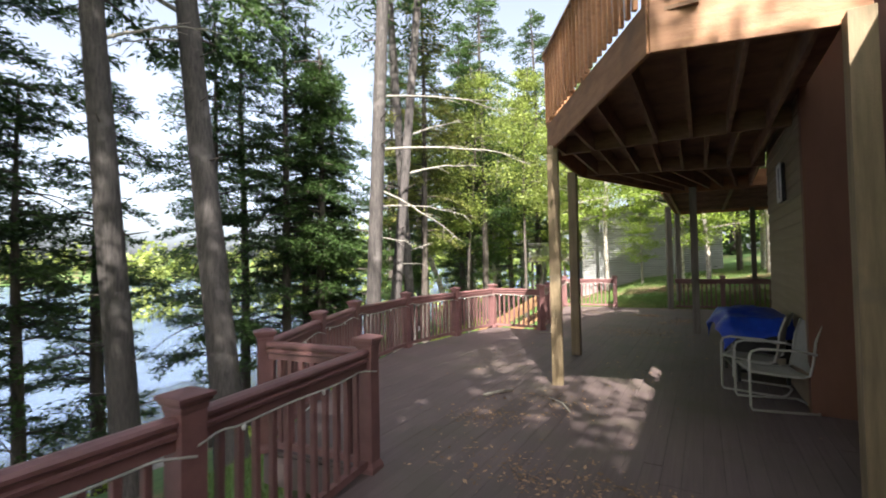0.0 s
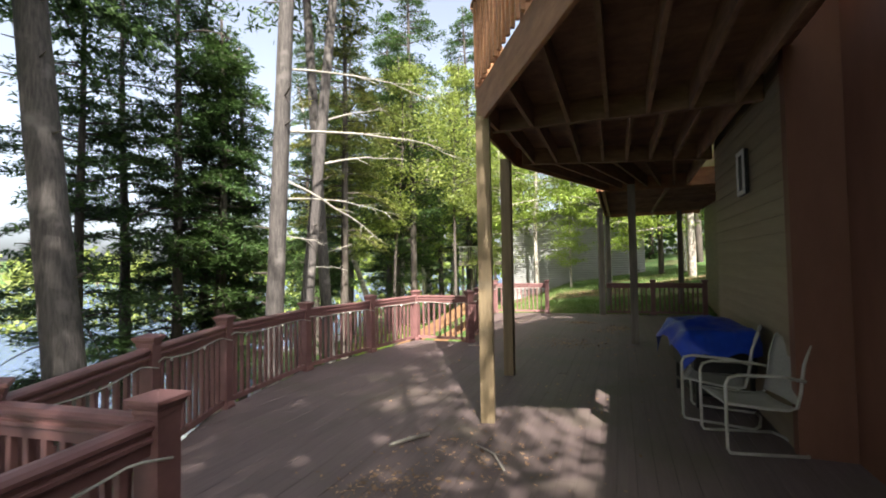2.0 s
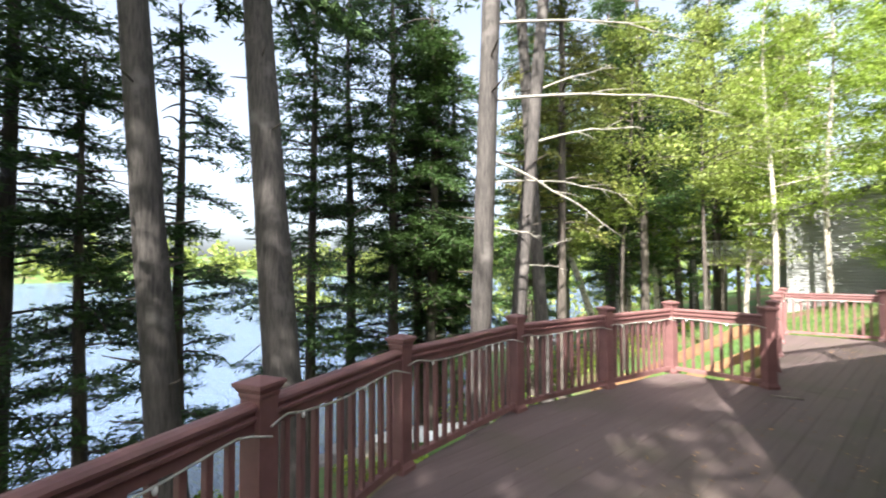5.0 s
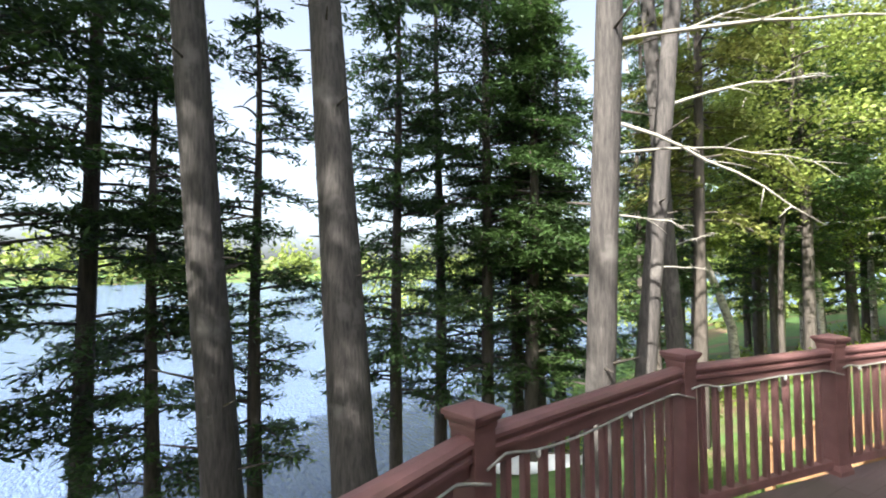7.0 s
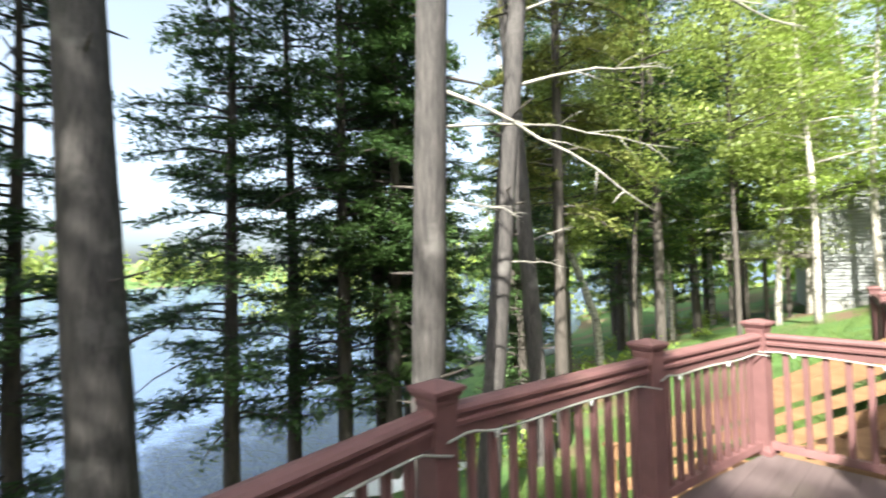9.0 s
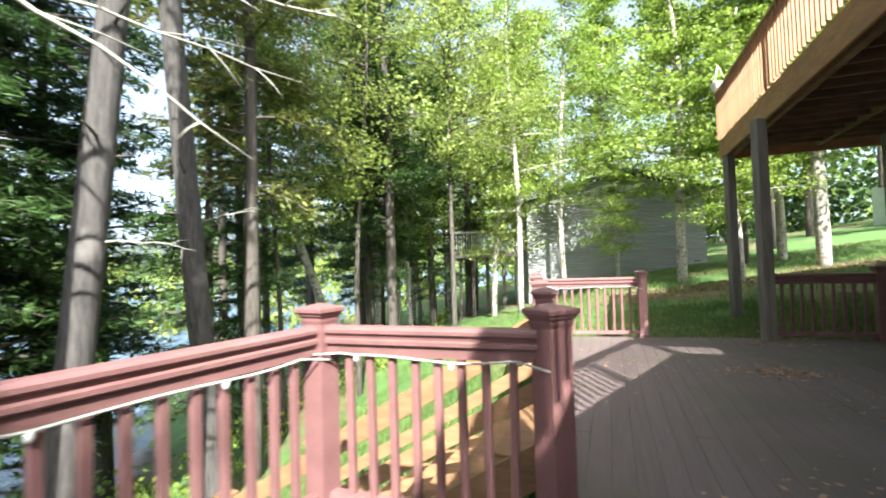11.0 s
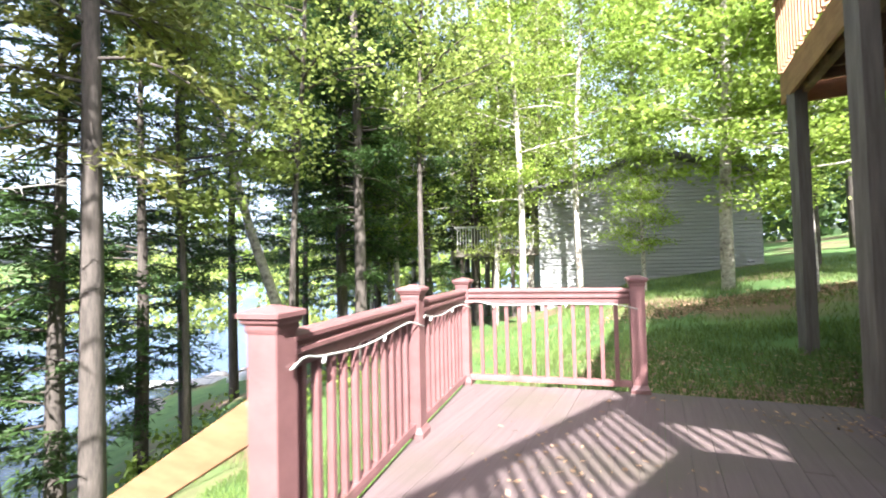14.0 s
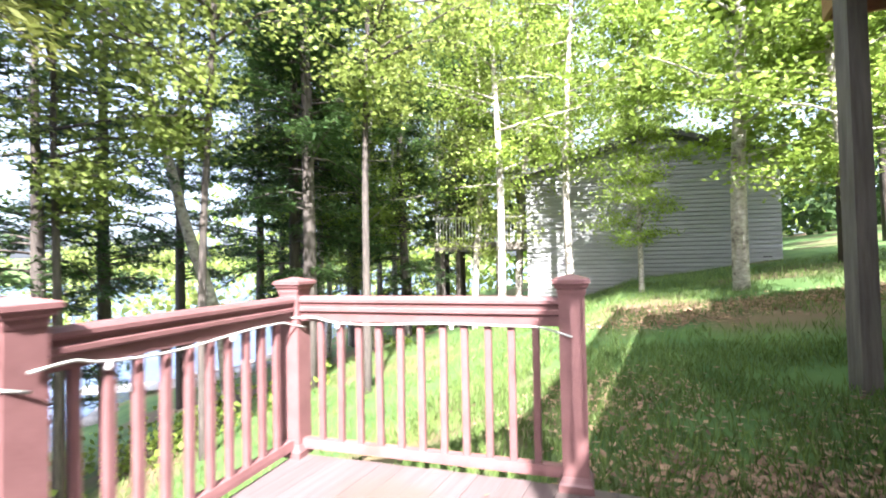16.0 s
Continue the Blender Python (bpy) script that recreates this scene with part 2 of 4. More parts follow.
def smooth(a, b, x):
    t = min(1, max(0, (x - a) / (b - a)))
    return t * t * (3 - 2 * t)


def shore_x(y):
    return -14.0 - 9.0 * smooth(13, 27, y) - 10 * smooth(34, 60, y)


def ground_z(x, y):
    s = shore_x(y)
    if x > -2.6:
        z = -0.22 + 0.13 * (x + 2.6) * smooth(14, 22, y) + 0.045 * max(0, min(y - 16, 34)) - 0.25 * smooth(14, 8, y)
    else:
        top = -0.22 + 0.045 * max(0, min(y - 16, 34)) - 0.25 * smooth(14, 8, y)
        k = (-2.6 - x) / max(1.0, -2.6 - s)
        z = top + (LAKE - top) * min(k, 1.0) ** 0.85
        if k > 1:
            z = LAKE - min(2.0, (s - x) * 0.3)
    if x < -190:
        z = LAKE - 2 + (-190 - x) * 0.12
    return min(z, 7.0) + 0.03 * noise.noise((x * 0.5, y * 0.5, 0)) + 0.08 * noise.noise((x * 0.12, y * 0.12, 3))


def spaced(knots):
    out = []
    for a, b, k in knots:
        out += list(np.linspace(a, b, k, endpoint=False))
    return out + [knots[-1][1]]


gx = spaced([(-900, -240, 8), (-240, -40, 20), (-40, -20, 20), (-20, 12, 70), (12, 60, 30), (60, 900, 10)])
gy = spaced([(-900, -60, 10), (-60, -8, 20), (-8, 36, 84), (36, 90, 36), (90, 900, 12)])
gv = [(x, y, ground_z(x, y)) for y in gy for x in gx]
gf = [(j * len(gx) + i, j * len(gx) + i + 1, (j + 1) * len(gx) + i + 1, (j + 1) * len(gx) + i) for j in range(len(gy) - 1) for i in range(len(gx) - 1)]
tagged(new("ground", mesh_of("ground", gv, gf, GROUND, True)), "sloping woodland ground with grass, soil and dead leaves", "ground", kind="structure")
tagged(new("water", mesh_of("water", [(-1000, -1000, LAKE), (-9, -1000, LAKE), (-9, 1000, LAKE), (-1000, 1000, LAKE)], [(0, 1, 2, 3)], WATER)),
       "rippled blue lake water below the bank", "lake", kind="structure")

# ---- lower deck ----
WEST = [(-1.18, -5.0), (-1.38, 0.69), (-1.62, 2.30), (-2.69, 2.17), (-3.39, 3.52), (-3.99, 4.86), (-4.29, 6.70), (-4.07, 8.31), (-3.82, 9.80),
        (-2.61, 9.83), (-2.80, 11.03), (-3.04, 12.42), (-3.31, 14.0), (-3.52, 15.42), (-1.89, 15.70)]
OUTLINE = WEST + [(-0.4, 15.82), (2.75, 15.95), (2.75, -5.0)]


def crossings(x):
    ys = []
    for (x0, y0), (x1, y1) in zip(OUTLINE, OUTLINE[1:] + OUTLINE[:1]):
        if (x0 <= x) != (x1 <= x):
            ys.append(y0 + (y1 - y0) * (x - x0) / (x1 - x0))
    return sorted(ys)


# ---- railings of the lower deck ----
RAIL_PROFILE = [(0.0, 0.965), (0.036, 0.96), (0.05, 0.945), (0.05, 0.928), (0.036, 0.918), (0.033, 0.9), (0.046, 0.892), (0.046, 0.874), (0.028, 0.864), (0.026, 0.812),
                (-0.026, 0.812), (-0.028, 0.864), (-0.046, 0.874), (-0.046, 0.892), (-0.033, 0.9), (-0.036, 0.918), (-0.05, 0.928), (-0.05, 0.945), (-0.036, 0.96)]


def lathe_square(rings, m=None):
    """Square rings (half width, z) skinned from bottom to top."""
    bm = bmesh.new()
    rows = [[bm.verts.new((sx * h, sy * h, z)) for sx, sy in ((-1, -1), (1, -1), (1, 1), (-1, 1))] for h, z in rings]
    for a, b in zip(rows, rows[1:]):
        for i in range(4):
            bm.faces.new((a[i], a[(i + 1) % 4], b[(i + 1) % 4], b[i]))
    bm.faces.new(rows[0][::-1])
    bm.faces.new(rows[-1])
    return bm


def build_post():
    p = thing("railing_post", label="dark red composite railing post with a flat pyramid cap", category="railing post", group="posts of the deck railing")
    part("sleeve", lathe_square([(0.062, 0.0), (0.064, 0.01), (0.064, 1.0), (0.06, 1.003)]), REDWOOD, p)
    part("base_trim", lathe_square([(0.085, 0.0), (0.085, 0.035), (0.078, 0.045), (0.068, 0.07), (0.065, 0.072)]), REDWOOD, p)
    part("cap", lathe_square([(0.066, 0.975), (0.07, 0.99), (0.07, 1.005), (0.08, 1.015), (0.084, 1.03), (0.092, 1.034), (0.092, 1.052), (0.086, 1.056), (0.012, 1.078)]), REDWOOD, p)
    return p


def baluster_mesh(low, high, half):
    bm = box((-half, -half, low), (half, half, high), 0.004)
    return bm_mesh("baluster", bm, REDWOOD)


BALUSTER = baluster_mesh(0.085, 0.815, 0.019)
first_post = None
rng = random.Random(4)


def add_post(x, y, turn):
    global first_post
    if first_post is None:
        first_post = build_post()
        first_post.matrix_world = pose(x, y, 0, 0, 0, turn)
        return
    copy_thing(first_post, pose(x, y, 0, 0, 0, turn))


def railing(a, b, gap=0.125, dark=False):
    (x0, y0), (x1, y1) = a, b
    length = math.hypot(x1 - x0, y1 - y0)
    turn = math.degrees(math.atan2(y1 - y0, x1 - x0))
    r = thing("railing_section", (x0, y0, 0), turn, "dark red composite railing section with square balusters and moulded top rail", "railing", "sections of the deck railing")
    s, e = 0.06, length - 0.06
    part("top_rail", prism(RAIL_PROFILE, (s, 0, 0), (e, 0, 0)), REDWOOD, r, "moulded top rail with worn upper face")
    part("bottom_rail", prism([(0.026, 0.1), (0.03, 0.07), (0.03, 0.045), (-0.03, 0.045), (-0.03, 0.07), (-0.026, 0.1)], (s, 0, 0), (e, 0, 0)), REDWOOD, r)
    count = max(2, round((e - s) / gap))
    for i in range(1, count):
        child("baluster", BALUSTER, r, m=pose(s + (e - s) * i / count, 0, 0, 0, rng.uniform(-0.4, 0.4), 0))
    return r


def turn_of(i, pts):
    a, b = pts[max(i - 1, 0)], pts[min(i + 1, len(pts) - 1)]
    return math.degrees(math.atan2(b[1] - a[1], b[0] - a[0]))


for i, (x, y) in enumerate(WEST):
    if i in (2, 8, 13):
        tt = math.degrees(math.atan2(WEST[i][1] - WEST[i - 1][1], WEST[i][0] - WEST[i - 1][0]))
    else:
        tt = turn_of(i, WEST)
    if i == 0:
        continue
    add_post(x, y, tt)
add_post(-1.28, -1.0, 93)
WEST_RAIL = [((-1.18, -2.6), (-1.28, -1.0)), ((-1.28, -1.0), WEST[1])] + [(WEST[i], WEST[i + 1]) for i in range(1, 14) if i != 10]
for a, b in WEST_RAIL:
    railing(a, b)
NORTH = [(-0.14, 15.88), (1.24, 15.92), (2.62, 15.95)]
for x, y in NORTH[1:]:
    add_post(x, y, 0)
railing(NORTH[0], NORTH[1])
railing(NORTH[1], NORTH[2])


# light cable that droops below the top rail and loops round the posts
def cable_span(a, b, seed):
    rg = random.Random(seed)
    a, b = Vector((*a, 0)), Vector((*b, 0))
    d = (b - a).normalized()
    right = Vector((d.y, -d.x, 0))
    pts = []
    n = 26
    length = (b - a).length
    for i in range(n + 1):
        k = i / n
        sag = 0.05 * math.sin(math.pi * k) + 0.02 * math.sin(9 * k + seed)
        near_post = max(0, 1 - min(k, 1 - k) * length / 0.16)
        out = 0.036 + 0.046 * near_post
        pts.append(a + (b - a) * k + right * out + Vector((0, 0, 0.828 - sag * 0.5 - 0.05 * near_post + 0.05 * max(0, 1 - k * 6))))
    t = thing("light_cable", label="pale outdoor string light cable looped along the railing", category="string lights", group="cable along the railing")
    child("cable", tubes_mesh("cable", [(pts, 0.006)], CABLE, 6), t)
    for i in range(5, n, 11):
        p = pts[i] + Vector((0, 0, -0.016))
        bm = bmesh.new()
        bmesh.ops.create_uvsphere(bm, u_segments=8, v_segments=5, radius=0.013)
        bm.transform(Matrix.Translation(p) @ Matrix.Diagonal((1, 1, 1.6, 1)))
        part("bulb", bm, BULB, t, "small white bulb", True)


for i, (a, b) in enumerate(WEST_RAIL[1:]):
    cable_span(a, b, i)

# ---- house ----
DECK_TOP = 3.42
WING, CORNER, NORTHEND = -3.0, 5.40, 8.55


def siding_wall(name, a, b, z0, z1, material, course=0.12, label=""):
    """A wall from a to b whose outer side lies to the left of a -> b, with lap boards as pieces."""
    a, b = Vector((*a, 0)), Vector((*b, 0))
    d = b - a
    length = d.length
    turn = math.degrees(math.atan2(d.y, d.x))
    w = tagged(new(name, bm_mesh(name, box((0, -0.15, z0), (length, 0, z1)), material)), label, "wall", kind="structure")
    w.matrix_world = pose(a.x, a.y, 0, 0, 0, turn)
    bm = bmesh.new()
    prof = [(0.004, 0), (0.02, 0.0), (0.02, 0.012), (0.006, course), (0.004, course)]
    ends = [[bm.verts.new((x, u, z)) for u, z in prof] for x in (0, length)]
    for i in range(5):
        bm.faces.new((ends[0][i], ends[0][(i + 1) % 5], ends[1][(i + 1) % 5], ends[1][i]))
    bm.faces.new(ends[0])
    bm.faces.new(ends[1][::-1])
    bmesh.ops.recalc_face_normals(bm, faces=bm.faces)
    me = bm_mesh("siding_board", bm, material)
    z = z0
    while z + course <= z1 + 0.001:
        child("siding_board", me, w, m=pose(0, 0, z))
        z += course
    return w


def plain_wall(name, lo, hi, material, label):
    return tagged(new(name, bm_mesh(name, box(lo, hi), material)), label, "wall", kind="structure")


siding_wall("wall_west", (1.70, CORNER + 0.12), (1.70, NORTHEND), 0.0, 6.0, SIDING, 0.155, "tan horizontal lap siding in deep shade")
siding_wall("wall_north", (1.70, NORTHEND), (2.95, NORTHEND), 0.0, 6.0, SIDING, 0.155, "tan horizontal lap siding")
plain_wall("wall_recess", (2.95, NORTHEND, -0.3), (3.1, 17.6, 6.0), SIDING, "tan siding of the recessed house wall")
plain_wall("wall_south", (2.05, 3.2, 3.7), (9.0, 3.35, 6.0), SIDING, "tan house wall")
plain_wall("wall_east", (9.0, 3.2, -0.3), (9.15, 17.6, 6.0), SIDING, "tan house wall")
plain_wall("wall_far", (2.95, 17.6, -0.3), (9.15, 17.75, 6.0), SIDING, "tan house wall")
# South of the door this wall is unseen, drawn long to shade the deck.
plain_wall("wall_door_side", (2.05, WING, 0.0), (2.2, 3.05, 3.7), TRIM, "dark brown house wall beside the door")
plain_wall("wall_door_north", (2.05, 4.72, 0.0), (2.2, CORNER, 6.0), TRIM, "shaded brown wall beside the door")
plain_wall("wall_above_door", (2.05, 3.05, 2.12), (2.2, 4.72, 3.7), TRIM, "dark brown wall above the door")
plain_wall("wall_upper", (2.05, 3.35, 3.704), (2.2, 4.72, 6.0), TRIM, "dark brown wall above the door")
plain_wall("corner_board", (1.66, CORNER, 0.0), (2.05, CORNER + 0.12, 6.0), TRIM, "brown painted corner board of the house")
plain_wall("ceiling_slab_house", (2.0, 3.15, 5.98), (9.2, 17.8, 6.1), ROOFING, "flat dark roof of the house")
# Unseen low wing, added and sized to block sun from the deck.
plain_wall("wall_wing_south", (2.2, WING, -0.3), (9.0, WING + 0.15, 3.7), SIDING, "tan wall of an unseen low wing added for its shade")
plain_wall("wall_wing_east", (9.0, WING, -0.3), (9.15, 3.2, 3.7), SIDING, "tan wall of an unseen low wing added for its shade")
plain_wall("ceiling_slab_wing", (2.04, WING - 0.05, 3.704), (9.2, 3.195, 3.8), ROOFING, "flat dark roof of the unseen low wing added for its shade")
# glazed door in its opening
door = thing("door_1", (2.05, 3.05, 0), 0, "dark brown framed glazed patio door, closed", "door", kind="structure")
part("frame_post", box((0.0, 0.0, 0.0), (0.12, 0.1, 2.1), 0.005), TRIM, door)
part("frame_post", box((0.0, 1.55, 0.0), (0.12, 1.65, 2.1), 0.005), TRIM, door)
part("frame_head", box((0.0, 0.1, 2.0), (0.12, 1.55, 2.1), 0.005), TRIM, door)
part("sill", box((-0.03, 0.1, 0.0), (0.12, 1.55, 0.06), 0.005), TRIM, door)
part("mullion", box((0.02, 0.8, 0.06), (0.1, 0.88, 2.0), 0.005), TRIM, door)
part("pane", box((0.05, 0.1, 0.06), (0.07, 0.8, 2.0)), GLASS, door, "dark reflecting glass")
part("pane", box((0.05, 0.88, 0.06), (0.07, 1.55, 2.0)), GLASS, door, "dark reflecting glass")
# wall light by the corner
wall_lamp = thing("wall_light", (1.68, 6.66, 2.35), 0, "flat square white wall fixture on the siding", "wall light")
part("backplate", box((-0.04, 0.0, 0.0), (0.0, 0.3, 0.5), 0.01), DARKMETAL, wall_lamp)
part("frame", box((-0.06, 0.0, 0.0), (-0.041, 0.3, 0.05), 0.006), WHITE, wall_lamp)
part("frame", box((-0.06, 0.0, 0.45), (-0.041, 0.3, 0.5), 0.006), WHITE, wall_lamp)
part("frame", box((-0.06, 0.0, 0.05), (-0.041, 0.04, 0.45), 0.006), WHITE, wall_lamp)
part("frame", box((-0.06, 0.26, 0.05), (-0.041, 0.3, 0.45), 0.006), WHITE, wall_lamp)

# ---- upper decks ----
FC, DC, C2, N1 = (0.44, 3.02), (-1.08, 5.60), (-1.14, 7.75), (0.15, 11.2)
UNDER = 3.13


def clip_line(poly, y):
    xs = []
    for (x0, y0), (x1, y1) in zip(poly, poly[1:] + poly[:1]):
        if (y0 <= y) != (y1 <= y):
            xs.append(x0 + (x1 - x0) * (y - y0) / (y1 - y0))
    return sorted(xs)


def clip_col(poly, x):
    ys = []
    for (x0, y0), (x1, y1) in zip(poly, poly[1:] + poly[:1]):
        if (x0 <= x) != (x1 <= x):
            ys.append(y0 + (y1 - y0) * (x - x0) / (x1 - x0))
    return sorted(ys)


def upper_deck(name, poly, open_edges, under, label, joists_along_y=(), joists_along_x=(), beams=()):
    d = thing(name, label=label, category="raised deck")
    top = under + 0.29
    for i in open_edges:
        a, b = poly[i], poly[(i + 1) % len(poly)]
        part("fascia_board", beam((*a, under + 0.38), (*b, under + 0.38), 0.04, 0.38, 0.005), CEDAR, d, "orange-brown stained fascia board")
    # boards of the walking surface, seen from below between the joists
    y0, y1 = min(p[1] for p in poly), max(p[1] for p in poly)
    y = y0 + 0.07
    while y < y1:
        xs = clip_line(poly, y)
        if len(xs) == 2 and xs[1] - xs[0] > 0.1:
            part("deck_board", box((xs[0] + 0.02, y - 0.068, top), (xs[1], y + 0.068, top + 0.028)), JOIST, d)
        y += 0.142
    for x, ya, yb in joists_along_y:
        ys = clip_col(poly, x)
        if len(ys) == 2:
            s, e = max(ys[0] + 0.04, ya), min(ys[1] - 0.04, yb)
            if e - s > 0.1:
                part("joist", box((x - 0.019, s, under + 0.03), (x + 0.019, e, top - 0.002)), JOIST, d)
    for a, b, depth in beams:
        part("beam", beam((*a, top - 0.003), (*b, top - 0.003), 0.076, depth, 0.004), JOIST, d)
    for a, b in joists_along_x:
        part("joist", beam((*a, top - 0.002), (*b, top - 0.002), 0.038, 0.24, 0.0), JOIST, d)
    return d


def upper_railing(a, b, base, label="orange-brown cedar railing of the upper deck"):
    (x0, y0), (x1, y1) = a, b
    length = math.hypot(x1 - x0, y1 - y0)
    r = thing("upper_railing", (x0, y0, base), math.degrees(math.atan2(y1 - y0, x1 - x0)), label, "railing", "railings of the upper decks")
    part("top_rail", box((0, -0.07, 0.95), (length, 0.07, 0.99), 0.006), CEDAR, r)
    part("upper_stringer", box((0, -0.02, 0.84), (length, 0.018, 0.93), 0.004), CEDAR, r)
    for x in (0.05, length / 2, length - 0.05):
        part("rail_post", box((x - 0.045, -0.01, -0.02), (x + 0.045, 0.075, 0.949), 0.004), CEDAR, r)
    n = round(length / 0.125)
    me = bm_mesh("slat", box((-0.019, -0.062, 0.0), (0.019, -0.024, 0.945), 0.003), CEDAR)
    for i in range(1, n):
        child("slat", me, r, m=pose(length * i / n, 0, 0, 0, rng.uniform(-0.5, 0.5), 0))
    return r


def support_post(x, y, top, material, label, bottom=0.0, size=0.07, turn=0.0):
    p = thing("support_post", (x, y, bottom), turn, label, "post", "posts under the upper decks")
    part("shaft", lathe_square([(size - 0.004, 0.0), (size, 0.006), (size, top - bottom - 0.004), (size - 0.004, top - bottom)]), material, p)
    return p


POLY1 = [FC, DC, C2, N1, (1.72, 11.25), (1.72, 3.3)]
MID_A, MID_B = (-1.02, 6.0), (1.68, 6.05)
MID_C, MID_D = (-1.05, 7.9), (1.68, 8.75)
fan = []
for k in range(7):
    s = k / 6
    a = (MID_C[0] + (1.66 - MID_C[0]) * s * 0.98, MID_C[1] + (MID_D[1] - MID_C[1]) * s)
    e = (N1[0] + (1.66 - N1[0]) * s, 11.15)
    fan.append((a, e))
mid = []
for k in range(8):
    s = (k + 0.5) / 8
    a = (MID_A[0] + (MID_B[0] - MID_A[0]) * s, 6.06)
    e = (MID_C[0] + (1.66 - MID_C[0]) * s, MID_C[1] + (MID_D[1] - MID_C[1]) * s - 0.03)
    mid.append((a, e))
upper_deck("upper_deck", POLY1, (0, 1, 2, 3, 5), UNDER, "cedar upper deck with exposed dark joists underneath",
           joists_along_y=[(-0.95 + 0.4 * k, 0, 5.98) for k in range(7)], joists_along_x=fan + mid,
           beams=[(MID_A, MID_B, 0.25), (MID_C, MID_D, 0.25)])
for a, b in ((DC, FC), (C2, DC), (N1, C2), ((1.72, 11.25), N1), (FC, (1.72, 3.3))):
    upper_railing(a, b, UNDER + 0.385)
support_post(-0.97, 5.40, UNDER + 0.03, TREATED, "yellowish pressure-treated square post with knots", turn=10)
support_post(-1.20, 7.38, UNDER + 0.03, TREATED, "weathered square timber post")
support_post(0.58, 10.60, UNDER + 0.03, GREYPOST, "dark weathered square timber post")
support_post(1.62, 3.16, UNDER + 0.03, TREATED, "yellowish pressure-treated square post with knots")
UNDER2 = 3.25
POLY2 = [(-0.12, 11.9), (-0.12, 18.5), (2.95, 18.5), (2.95, 11.9)]
upper_deck("upper_deck", POLY2, (0, 1, 3), UNDER2, "second cedar upper deck with pale exposed joists underneath",
           joists_along_y=(), joists_along_x=[((-0.09, 12.2 + 0.4 * k), (2.93, 12.2 + 0.4 * k)) for k in range(15)],
           beams=[((0.02, 11.95), (0.02, 18.4), 0.29), ((1.4, 11.95), (1.4, 18.1), 0.25)])
for a, b in ((POLY2[1], POLY2[0]), (POLY2[2], POLY2[1])):
    upper_railing(a, b, UNDER2 + 0.385)
support_post(-0.20, 15.66, UNDER2 + 0.03, GREYPOST, "grey weathered square timber post", turn=20, size=0.075)
support_post(-0.06, 18.1, UNDER2 + 0.03, GREYPOST, "grey weathered square timber post standing in the grass", bottom=-0.25, turn=20, size=0.075)
support_post(2.2, 17.6, UNDER2 + 0.03, GREYPOST, "dark weathered square timber post", bottom=-0.1)

# white pot on the corner of the second upper deck
pot = thing("flower_pot", (-0.12, 18.36, UNDER2 + 0.385 + 0.99), 0, "small white hanging pot with a wire handle on the deck rail", "flower pot")
bm = bmesh.new()
rings = [[bm.verts.new((math.cos(k * math.pi / 8) * q, math.sin(k * math.pi / 8) * q, z)) for k in range(16)] for q, z in ((0.08, 0.0), (0.13, 0.1), (0.15, 0.17), (0.16, 0.18), (0.14, 0.185), (0.12, 0.1))]
for u, v in zip(rings, rings[1:]):
    for k in range(16):
        bm.faces.new((u[k], u[(k + 1) % 16], v[(k + 1) % 16], v[k]))
bm.faces.new(rings[0][::-1])
bm.faces.new(rings[-1])
part("bowl", bm, WHITE, pot, "white plastic bowl", True)
for w in (0.0, 2.1, 4.2):
    child("wire", tubes_mesh("wire", [([(0.15 * math.cos(w), 0.15 * math.sin(w), 0.18), (0.05 * math.cos(w), 0.05 * math.sin(w), 0.45), (0, 0, 0.56)], 0.006)], WHITE, 5), pot)

# ---- trees ----
def blades(centres, along, normal, length, width):
    """Diamond quads: arrays (n,3) of centre, unit direction and unit normal; length and width (n,)."""
    side = np.cross(along, normal)
    side /= np.linalg.norm(side, axis=1)[:, None] + 1e-9
    L, W = along * length[:, None] / 2, side * width[:, None] / 2
    return np.stack([centres - L, centres + W - L * 0.1, centres + L, centres - W - L * 0.1], axis=1)


def unit(v):
    return v / (np.linalg.norm(v, axis=-1, keepdims=True) + 1e-9)


def trunk_points(height, lean, wobble, rg, n=14):
    a, b = rg.uniform(0, 6), rg.uniform(0, 6)
    return [Vector((lean[0] * height * k + wobble * math.sin(a + 5 * k) * k, lean[1] * height * k + wobble * math.sin(b + 4 * k) * k, height * k))
            for k in [i / n for i in range(n + 1)]]


def at_height(pts, z):
    for p, q in zip(pts, pts[1:]):
        if p.z <= z <= q.z:
            return p.lerp(q, (z - p.z) / (q.z - p.z))
    return pts[-1]


